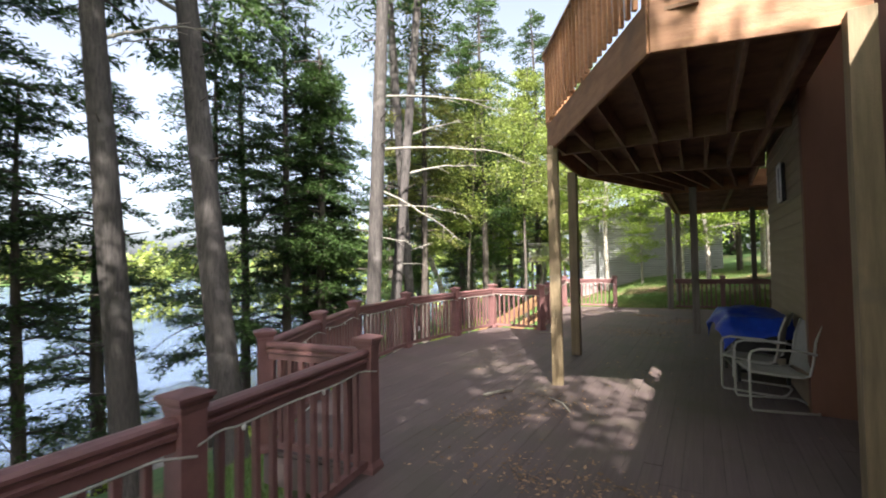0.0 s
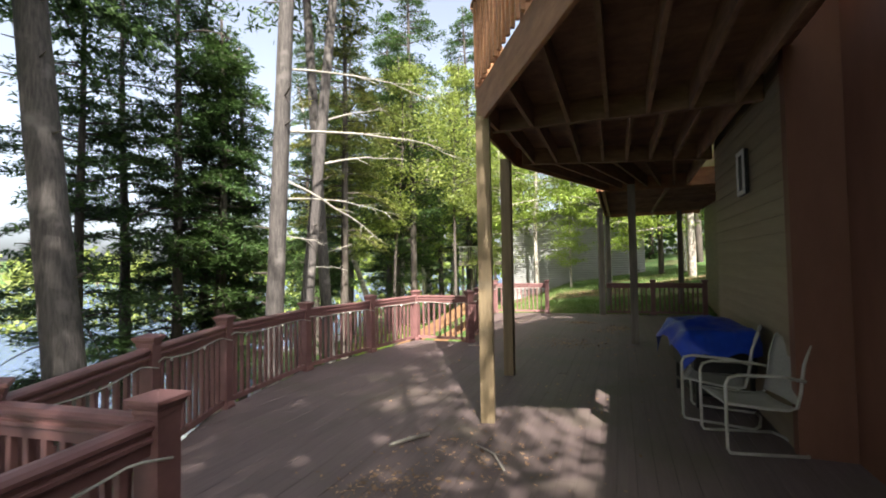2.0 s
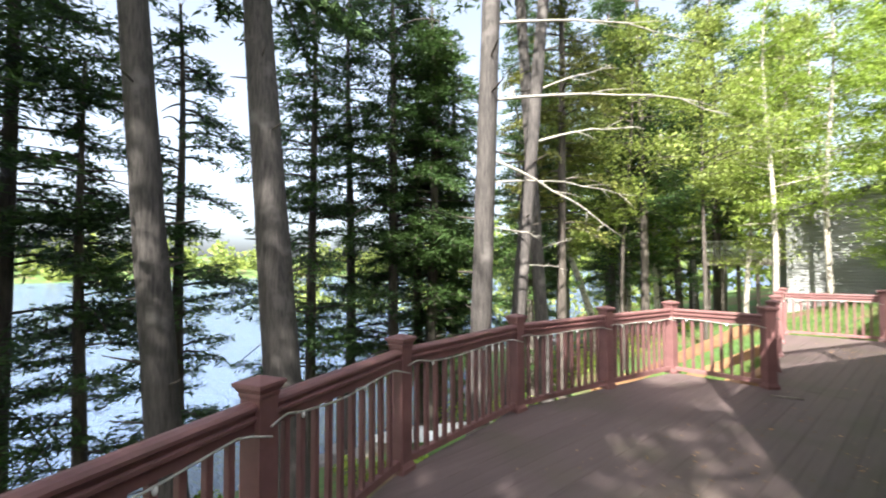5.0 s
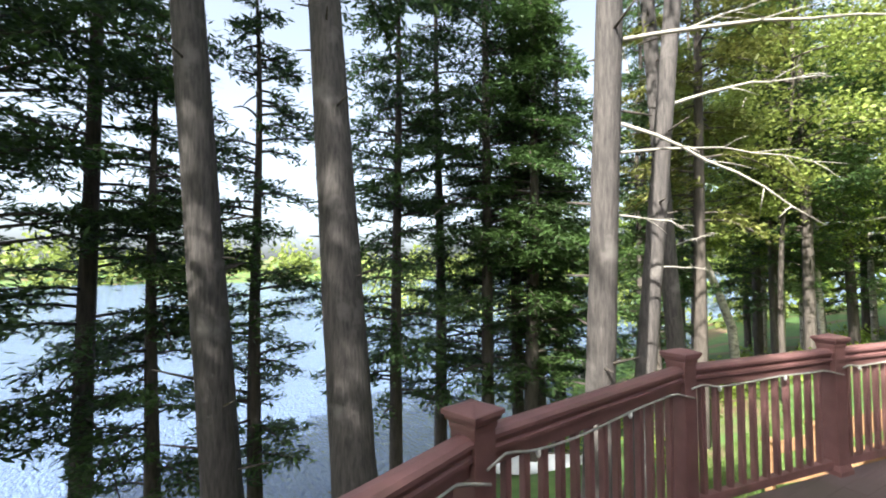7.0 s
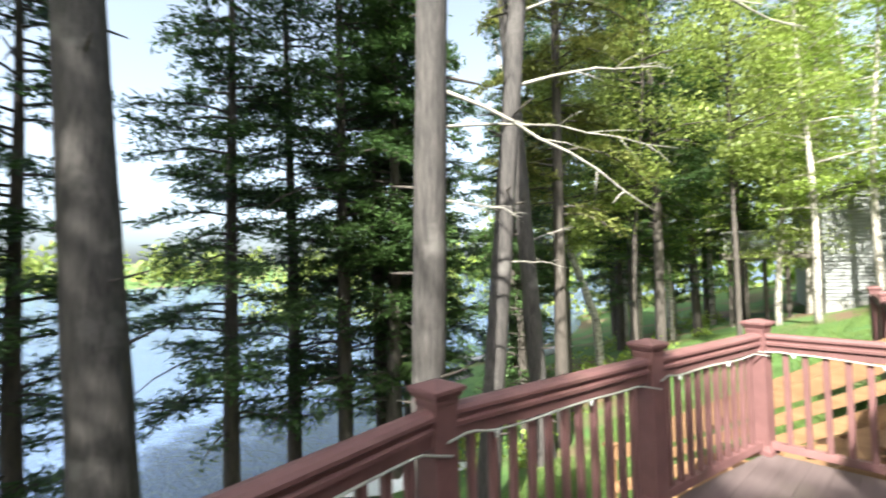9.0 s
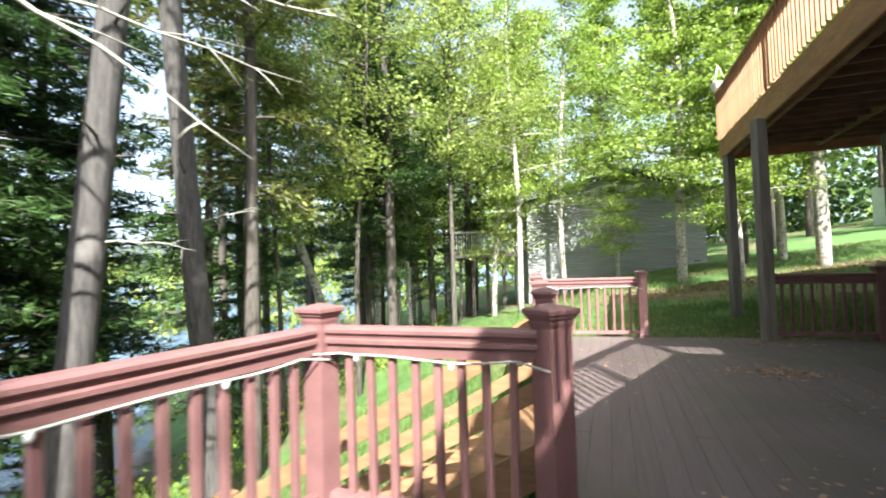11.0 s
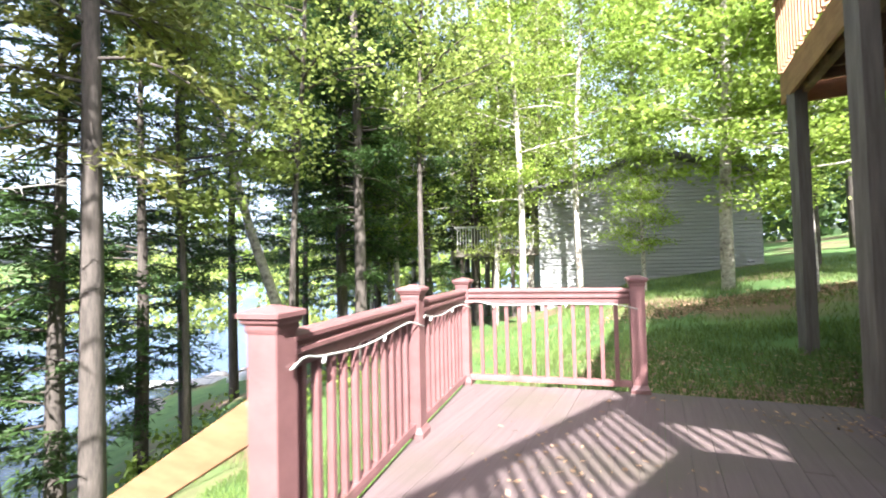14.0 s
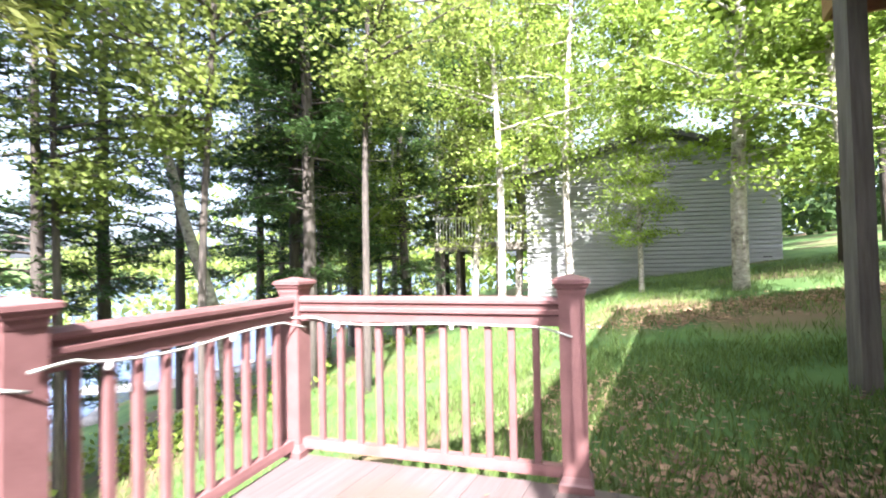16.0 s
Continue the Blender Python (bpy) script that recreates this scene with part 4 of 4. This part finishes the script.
prof = [(0, -1.0), (HL, -1.0), (HL, 4.2), (HL * 0.55, 5.2), (0, 4.0)]
fr_v = [bm.verts.new((x, 0.004, z)) for x, z in prof]
bk_v = [bm.verts.new((x, 9.0, z)) for x, z in prof]
bm.faces.new(fr_v)
bm.faces.new(bk_v[::-1])
for i in range(5):
    bm.faces.new((fr_v[i], bk_v[i], bk_v[(i + 1) % 5], fr_v[(i + 1) % 5]))
bmesh.ops.recalc_face_normals(bm, faces=bm.faces)
part("wall", bm, GREYSIDING, nh)
for s, (xa, za), (xb, zb) in ((0, (-0.5, 3.9), (HL * 0.55, 5.24)), (1, (HL * 0.55, 5.24), (HL + 0.4, 4.15))):
    bm = bmesh.new()
    ps = [(xa, -0.4, za), (xb, -0.4, zb), (xb, 9.4, zb), (xa, 9.4, za)]
    lo = [bm.verts.new(p) for p in ps]
    hi = [bm.verts.new((p[0], p[1], p[2] + 0.16)) for p in ps]
    bm.faces.new(lo[::-1])
    bm.faces.new(hi)
    for i in range(4):
        bm.faces.new((lo[i], lo[(i + 1) % 4], hi[(i + 1) % 4], hi[i]))
    part("roof", bm, ROOFING, nh, "dark shingled roof slope")
part("foundation", box((-0.02, -0.09, -1.5), (HL + 0.02, -0.06, -0.2)), STONE, nh)
part("vent", box((HL - 0.55, -0.05, 0.9), (HL - 0.3, -0.015, 1.1), 0.01), DARKMETAL, nh)

nd = thing("neighbour_deck", (-9.4, 28.4, -0.05), 18, "raised dark deck on posts beside the neighbouring house", "raised deck")
part("platform", box((0, 0, 1.55), (3.6, 3.4, 1.85), 0.01), GREYPOST, nd)
for x in (0.2, 0.8, 1.5, 2.3):
    part("post", box((x, 0.2, -3.0), (x + 0.16, 0.36, 1.55)), DARKBARK, nd)
part("top_rail", box((0, 0, 2.75), (3.6, 0.07, 2.83)), DOCKWOOD, nd)
part("top_rail", box((0, 0.08, 2.75), (0.07, 3.4, 2.83)), DOCKWOOD, nd)
slat = bm_mesh("slat", box((-0.02, 0.01, 1.85), (0.02, 0.05, 2.75)), DOCKWOOD)
for i in range(1, 30):
    child("slat", slat, nd, m=pose(0.12 * i, 0, 0))

shed = thing("garden_shed", (12.1, 34.5, ground_z(11.0, 34.5) - 0.4), 8, "white shed with a small door under trees", "shed")
part("wall", box((0, 0, -0.5), (6, 5, 2.7)), WHITEWALL, shed)
part("plinth", box((-0.02, -0.03, -0.5), (6.02, -0.003, 0.25)), STONE, shed)
part("door", box((1.25, -0.05, 0.25), (2.0, -0.004, 2.2), 0.01), WHITE, shed)
part("roof", prism([(-0.5, 2.68), (0, 2.62), (5.5, 2.7), (2.5, 4.3)], (6.4, 0, 0), (-0.4, 0, 0)), ROOFING, shed)

# ---- stairs down to the bank between two posts ----
st = thing("deck_stairs", (-2.92, 11.72, 0), 0, "weathered timber stairs going down the bank with orange-brown handrails", "stairs")
for i in range(9):
    part("tread", box((-0.32 - 0.29 * i, -0.6, -0.21 - 0.18 * i), (-0.02 - 0.29 * i, 0.6, -0.17 - 0.18 * i), 0.006), STAIRWOOD, st)
for y in (-0.66, 0.66):
    part("stringer", beam((0.0, y, -0.05), (-2.75, y, -1.76), 0.045, 0.28), STAIRWOOD, st)
    s = -0.2 if y > 0 else 0.04
    part("handrail", beam((s, y, 0.78 + 0.596 * (s + 0.1)), (-2.9, y, -0.9), 0.045, 0.15), STAIRWOOD, st)
    part("lower_rail", beam((s, y, 0.33 + 0.596 * (s + 0.1)), (-2.9, y, -1.34), 0.045, 0.13), STAIRWOOD, st)
    part("newel", box((-2.95, y - 0.05, -2.4), (-2.85, y + 0.05, -0.86), 0.006), STAIRWOOD, st)
    part("newel_cap", box((-2.98, y - 0.08, -0.859), (-2.82, y + 0.08, -0.82), 0.006), STAIRWOOD, st)

# ---- shore: boat, dock, stones, logs ----
def boat(x, y, z, turn):
    b = thing("canoe", (x, y, z), turn, "upturned white canoe on the grassy bank", "canoe")
    bm = bmesh.new()
    n, k = 14, 9
    rows = []
    for i in range(n + 1):
        s = i / n * 2 - 1
        w = 0.42 * (1 - abs(s) ** 2.4) + 0.005
        rows.append([bm.verts.new((s * 2.2, w * math.cos(math.pi * j / (k - 1)), 0.36 * math.sin(math.pi * j / (k - 1)) * (1 - 0.5 * abs(s) ** 3) + 0.02)) for j in range(k)])
    for a, c in zip(rows, rows[1:]):
        for j in range(k - 1):
            bm.faces.new((a[j], a[j + 1], c[j + 1], c[j]))
    part("hull", bm, HULL, b, "", True)
    part("keel", beam((-2.0, 0, 0.41), (2.0, 0, 0.41), 0.03, 0.04), GREYPOST, b)
    return b


boat(-17.3, 26.0, ground_z(-17.3, 26.0), 84)
boat(-11.8, 12.3, ground_z(-11.8, 12.3), 62)
dock = thing("dock", (-24.2, 23.5, LAKE), 38, "short grey plank dock on the lake", "dock")
for i in range(16):
    part("plank", box((0.3 * i, -0.7, 0.4), (0.3 * i + 0.27, 0.7, 0.44), 0.004), DOCKWOOD, dock)
for x in (0.2, 2.4, 4.5):
    for y in (-0.66, 0.66):
        part("pile", box((x - 0.05, y - 0.05, -1.5), (x + 0.05, y + 0.05, 0.39)), GREYPOST, dock)
sr = random.Random(12)
for i in range(60):
    y = sr.uniform(-6, 36)
    x = shore_x(y) + sr.uniform(-0.5, 1.2)
    bm = bmesh.new()
    bmesh.ops.create_icosphere(bm, subdivisions=2, radius=1)
    s = sr.uniform(0.15, 0.45)
    for v in bm.verts:
        v.co = v.co * (1 + 0.25 * noise.noise(v.co * 1.5 + Vector((i, 0, 0))))
    bm.transform(Matrix.Diagonal((s * 1.3, s, s * 0.6, 1)))
    o = tagged(new("shore_stone", bm_mesh("shore_stone", bm, STONE, True)), "rounded grey stone at the water's edge", "stone", "stones along the shore")
    o.matrix_world = pose(x, y, max(ground_z(x, y), LAKE) + s * 0.1, 0, 0, sr.uniform(0, 360))

# ---- things on the deck ----
def chair(name_label):
    c = thing("patio_chair", label=name_label, category="patio chair", group="patio chairs by the wall")
    for y in (-0.28, 0.28):
        pts = [(-0.30, y, 0.62), (-0.12, y, 0.655), (0.2, y, 0.66), (0.275, y, 0.635), (0.3, y, 0.58), (0.3, y, 0.3), (0.3, y, 0.05), (0.28, y, 0.016), (0.2, y, 0.014), (-0.3, y, 0.014)]
        child("side_tube", tubes_mesh("side_tube", [(pts, 0.0135)], CHAIRFRAME, 8), c)
        pts = [(0.3, y * 0.93, 0.42), (0.0, y * 0.93, 0.385), (-0.18, y * 0.93, 0.375), (-0.24, y * 0.93, 0.4), (-0.27, y * 0.93, 0.52), (-0.3, y * 0.93, 0.75), (-0.36, y * 0.93, 0.93)]
        child("seat_tube", tubes_mesh("seat_tube", [(pts, 0.013)], CHAIRFRAME, 8), c)
    child("rear_bar", tubes_mesh("rear_bar", [([(-0.3, -0.28, 0.014), (-0.34, -0.15, 0.014), (-0.34, 0.15, 0.014), (-0.3, 0.28, 0.014)], 0.0135)], CHAIRFRAME, 8), c)
    child("cross_bar", tubes_mesh("cross_bar", [([(0.28, -0.27, 0.41), (0.28, 0.27, 0.41)], 0.012)], CHAIRFRAME, 8), c)
    for name, prof in (("seat", [(0.31, 0.43), (0.15, 0.40), (0.0, 0.385), (-0.15, 0.38), (-0.22, 0.4)]), ("backrest", [(-0.235, 0.42), (-0.27, 0.55), (-0.3, 0.75), (-0.33, 0.86), (-0.365, 0.945)])):
        bm = bmesh.new()
        rows = [[bm.verts.new((x + (0.025 if name == "backrest" else 0) * -(1 - (y / 0.25) ** 2) * 0.6, y, z - (0.018 if name == "seat" else 0) * (1 - (y / 0.25) ** 2))) for y in np.linspace(-0.25, 0.25, 7)] for x, z in prof]
        for a, b in zip(rows, rows[1:]):
            for j in range(6):
                bm.faces.new((a[j], a[j + 1], b[j + 1], b[j]))
        bmesh.ops.recalc_face_normals(bm, faces=bm.faces)
        geo = bmesh.ops.extrude_face_region(bm, geom=bm.faces[:])
        for v in [g for g in geo["geom"] if isinstance(g, bmesh.types.BMVert)]:
            v.co += Vector((0.004, 0, 0.006))
        part(name, bm, SLING, c, "pale woven sling", True)
    return c


c1 = chair("cream tubular patio chair with a pale sling seat")
c1.matrix_world = pose(1.37, 5.6, 0, 0, 0, 191)
copy_thing(c1, pose(1.26, 6.3, 0, 0, 0, 165))
crate = thing("storage_cart", (1.32, 7.0, 0), 8, "dark metal grill cart beneath the tarp with a brown side panel", "grill")
part("body", box((-0.32, -0.45, 0.34), (0.3, 0.45, 0.78), 0.02), DARKMETAL, crate)
part("side_panel", box((-0.36, -0.4, 0.55), (-0.325, 0.3, 0.74), 0.01), CARTON, crate)
part("shelf", box((-0.3, -0.42, 0.12), (0.28, 0.42, 0.16), 0.01), DARKMETAL, crate)
for x in (-0.28, 0.26):
    for y in (-0.4, 0.4):
        part("leg", box((x - 0.02, y - 0.02, 0), (x + 0.02, y + 0.02, 0.34)), DARKMETAL, crate)


def tarp():
    bm = bmesh.new()
    n = 34
    grid = []
    for i in range(n + 1):
        row = []
        for j in range(n + 1):
            u, v = (i / n - 0.5) * 2, (j / n - 0.5) * 2
            x, y = u * 0.56, v * 0.78
            ex, ey = max(0, abs(x) - 0.33), max(0, abs(y) - 0.47)
            drop = 0.75 * ex + 0.7 * ey
            fold = 0.05 * noise.noise((x * 4, y * 4, 1)) + 0.02 * noise.noise((x * 11, y * 11, 4))
            hump = 0.12 * math.exp(-((x) ** 2 + (y - 0.1) ** 2) * 7)
            edge = 0.05 * math.sin(9 * (x + y)) * min(1, (ex + ey) * 8)
            row.append(bm.verts.new((x * (1 - 0.25 * min(1, ex * 3)) + edge * 0.6, y * (1 - 0.2 * min(1, ey * 3)) + edge * 0.4, 0.835 + hump + fold * (1 if ex + ey < 0.02 else 1.6) - drop)))
        grid.append(row)
    for a, b in zip(grid, grid[1:]):
        for j in range(n):
            bm.faces.new((a[j], a[j + 1], b[j + 1], b[j]))
    geo = bmesh.ops.extrude_face_region(bm, geom=bm.faces[:])
    for v in [g for g in geo["geom"] if isinstance(g, bmesh.types.BMVert)]:
        v.co.z += 0.006
    ob = new("tarp", bm_mesh("tarp", bm, TARP, True))
    ob.matrix_world = pose(1.29, 6.98, 0, 0, 0, 8)
    return tagged(ob, "crumpled bright blue tarpaulin draped over the grill", "tarp")


tarp()


def stick(points, r, label):
    rg = random.Random(len(points))
    p = [Vector(q) for q in points]
    d = (p[-1] - p[0])
    side = Vector((-d.y, d.x, 0)) * 0.25
    ob = new("fallen_branch", tubes_mesh("fallen_branch", [(p, r), ([p[1], p[1] + side * 0.6 + d * 0.15], [r * 0.5, r * 0.2])], DEADWOOD, 7))
    return tagged(ob, label, "branch", "fallen branches on the deck")


stick([(-1.62, 4.47, 0.02), (-1.52, 4.63, 0.028), (-1.39, 4.83, 0.02)], 0.018, "short broken branch lying on the planks")
stick([(-0.9, 4.75, 0.012), (-0.7, 4.6, 0.02), (-0.55, 4.35, 0.012)], 0.009, "thin twig lying on the planks")
stick([(-2.5, 9.4, 0.012), (-2.35, 9.42, 0.02), (-2.2, 9.5, 0.012)], 0.012, "thin twig lying on the planks")


def scatter(name, spots, size, material, label, category, seed, on_deck=True):
    ng = np.random.default_rng(seed)
    cs = []
    for x, y, rx, ry, n in spots:
        q = ng.normal(0, 0.5, (n, 2)) * (rx, ry) + (x, y)
        cs.append(q)
    q = np.concatenate(cs)
    if on_deck:
        z = ng.uniform(0.006, 0.02, len(q))
    else:
        z = np.array([ground_z(a, b) for a, b in q]) + ng.uniform(0.01, 0.05, len(q))
    cs = np.column_stack([q, z])
    n = len(cs)
    ds = unit(np.column_stack([ng.normal(0, 1, (n, 2)), ng.normal(0, 0.12, n)]))
    ns = unit(np.column_stack([ng.normal(0, 0.25, (n, 2)), np.ones(n)]))
    L = ng.uniform(0.5, 1.4, n) * size
    return tagged(new(name, quads_mesh(name, blades(cs, ds, ns, L, L * ng.uniform(0.25, 0.7, n)), material)), label, category, kind="stuff")


scatter("leaf_litter", [(-1.25, 3.85, 0.5, 0.35, 240), (-0.6, 2.85, 0.7, 0.5, 260), (-0.9, 4.6, 0.8, 0.5, 200), (0.2, 2.7, 0.7, 0.4, 220), (-0.6, 10.3, 1.0, 0.8, 600), (-0.71, 13.5, 0.45, 0.3, 480), (0.3, 12.6, 0.4, 0.4, 300),
                        (0.0, 12.2, 0.6, 0.6, 200), (-2.0, 7.0, 1.6, 2.4, 220), (0, 7, 1.4, 3, 160), (-2.2, 13.8, 0.7, 1.2, 160), (-0.3, 15.3, 1.2, 0.25, 220)], 0.045, DEADLEAF, "brown dead leaves and needles scattered on the deck", "leaf litter", 41)
scatter("lawn_litter", [(-0.6, 16.3, 1.2, 0.45, 1900), (0.6, 17.0, 1.8, 1.1, 2200), (-1.9, 17.6, 0.9, 1.0, 900), (1.6, 16.6, 1.2, 0.6, 900), (-0.2, 21.9, 1.6, 0.6, 2600), (2.0, 22.3, 2.4, 0.7, 3000), (-1.6, 21.2, 1.2, 0.6, 1800), (4.5, 22.9, 2.0, 0.8, 2200)], 0.075, DEADLEAF, "brown dead leaves lying in the grass", "leaf litter", 42, False)


def grass(name, regions, label, seed):
    ng = np.random.default_rng(seed)
    cs, ds, L = [], [], []
    for x0, x1, y0, y1, n, h in regions:
        x, y = ng.uniform(x0, x1, n), ng.uniform(y0, y1, n)
        patch = np.array([noise.noise((a * 0.9, b * 0.9, 7)) for a, b in zip(x, y)])
        keep = patch > -0.25 + 0.3 * ng.random(n) - 0.2
        inside = np.array([not any(True for i in range(0, len(c) - 1, 2) if c[i] - 0.06 < b < c[i + 1] + 0.06) for a, b, c in ((a, b, crossings(a)) for a, b in zip(x, y))])
        keep &= inside
        x, y = x[keep], y[keep]
        l = h * ng.uniform(0.5, 1.3, len(x))
        z = np.array([ground_z(a, b) for a, b in zip(x, y)])
        cs.append(np.column_stack([x, y, z + l * 0.42]))
        ds.append(unit(np.column_stack([ng.normal(0, 0.35, (len(x), 2)), np.ones(len(x))])))
        L.append(l)
    cs, ds, L = np.concatenate(cs), np.concatenate(ds), np.concatenate(L)
    ns = unit(np.column_stack([ng.normal(0, 1, (len(cs), 2)), np.zeros(len(cs))]))
    return tagged(new(name, quads_mesh(name, blades(cs, ds, ns, L, L * 0 + 0.012), GRASSBLADE)), label, "grass", kind="stuff")


grass("lawn_grass", [(-4.5, 4.5, 15.4, 19.5, 38000, 0.12), (-5, 8, 19.5, 30, 30000, 0.12), (-8.5, -2.8, 9.9, 17, 26000, 0.16), (-11, -3, 17, 26, 16000, 0.15), (-8, -1.5, -1, 9, 16000, 0.2)], "tufted green grass on the bank and lawn", 51)

# ---- planks of the lower deck ----
floor = tagged(new("floor", bm_mesh("floor", box((-1.2, -5.0, -0.3), (2.74, 15.6, -0.06)), DARKBARK)), "dark underside of the plank deck", "floor", kind="structure")
cut = random.Random(77)
W = 0.14
x = -4.35
while x < 2.74:
    a, b = x + 0.0009, x + W - 0.0009
    ya, yb, yc = crossings(a), crossings(b), crossings((a + b) / 2)
    if len(ya) != len(yc):
        ya = yc
    if len(yb) != len(yc):
        yb = yc
    for i in range(0, len(yc) - 1, 2):
        s, e = (ya[i], yb[i]), (ya[i + 1], yb[i + 1])
        stops = [(s[0], s[1])]
        lo, hi = max(s), min(e)
        y = lo + cut.uniform(1.0, 4.8)
        while y < hi - 0.8:
            stops.append((y, y))
            y += 4.87
        stops.append((e[0], e[1]))
        for p, q in zip(stops, stops[1:]):
            dz = cut.uniform(-0.0012, 0.0012)
            z1, z0, c = dz, -0.026, 0.0013
            v = [(a, p[0] + 0.002, z0), (b, p[1] + 0.002, z0), (b, q[1] - 0.002, z0), (a, q[0] - 0.002, z0),
                 (a, p[0] + 0.002, z1 - c), (b, p[1] + 0.002, z1 - c), (b, q[1] - 0.002, z1 - c), (a, q[0] - 0.002, z1 - c),
                 (a + c, p[0] + 0.002 + c, z1), (b - c, p[1] + 0.002 + c, z1), (b - c, q[1] - 0.002 - c, z1), (a + c, q[0] - 0.002 - c, z1)]
            f = [(3, 2, 1, 0), (0, 1, 5, 4), (1, 2, 6, 5), (2, 3, 7, 6), (3, 0, 4, 7), (4, 5, 9, 8), (5, 6, 10, 9), (6, 7, 11, 10), (7, 4, 8, 11), (8, 9, 10, 11)]
            child("plank", mesh_of("plank", v, f, PLANK), floor)
    x += W
# rim board under the deck's edge
for i, (a, b) in enumerate(zip(OUTLINE[:-2], OUTLINE[1:-1])):
    part("rim_board", beam((*a, -0.03), (*b, -0.03), 0.04, 0.26, 0.004), PLANK, floor)
for x, y in [(-2.6, 4.0), (-3.6, 6.0), (-3.7, 8.0), (-3.4, 9.5), (-2.9, 13.0), (-3.1, 15.0), (-2.0, 3.0)]:
    part("pier", box((x - 0.07, y - 0.07, ground_z(x, y) - 0.3), (x + 0.07, y + 0.07, -0.05)), GREYPOST, floor)
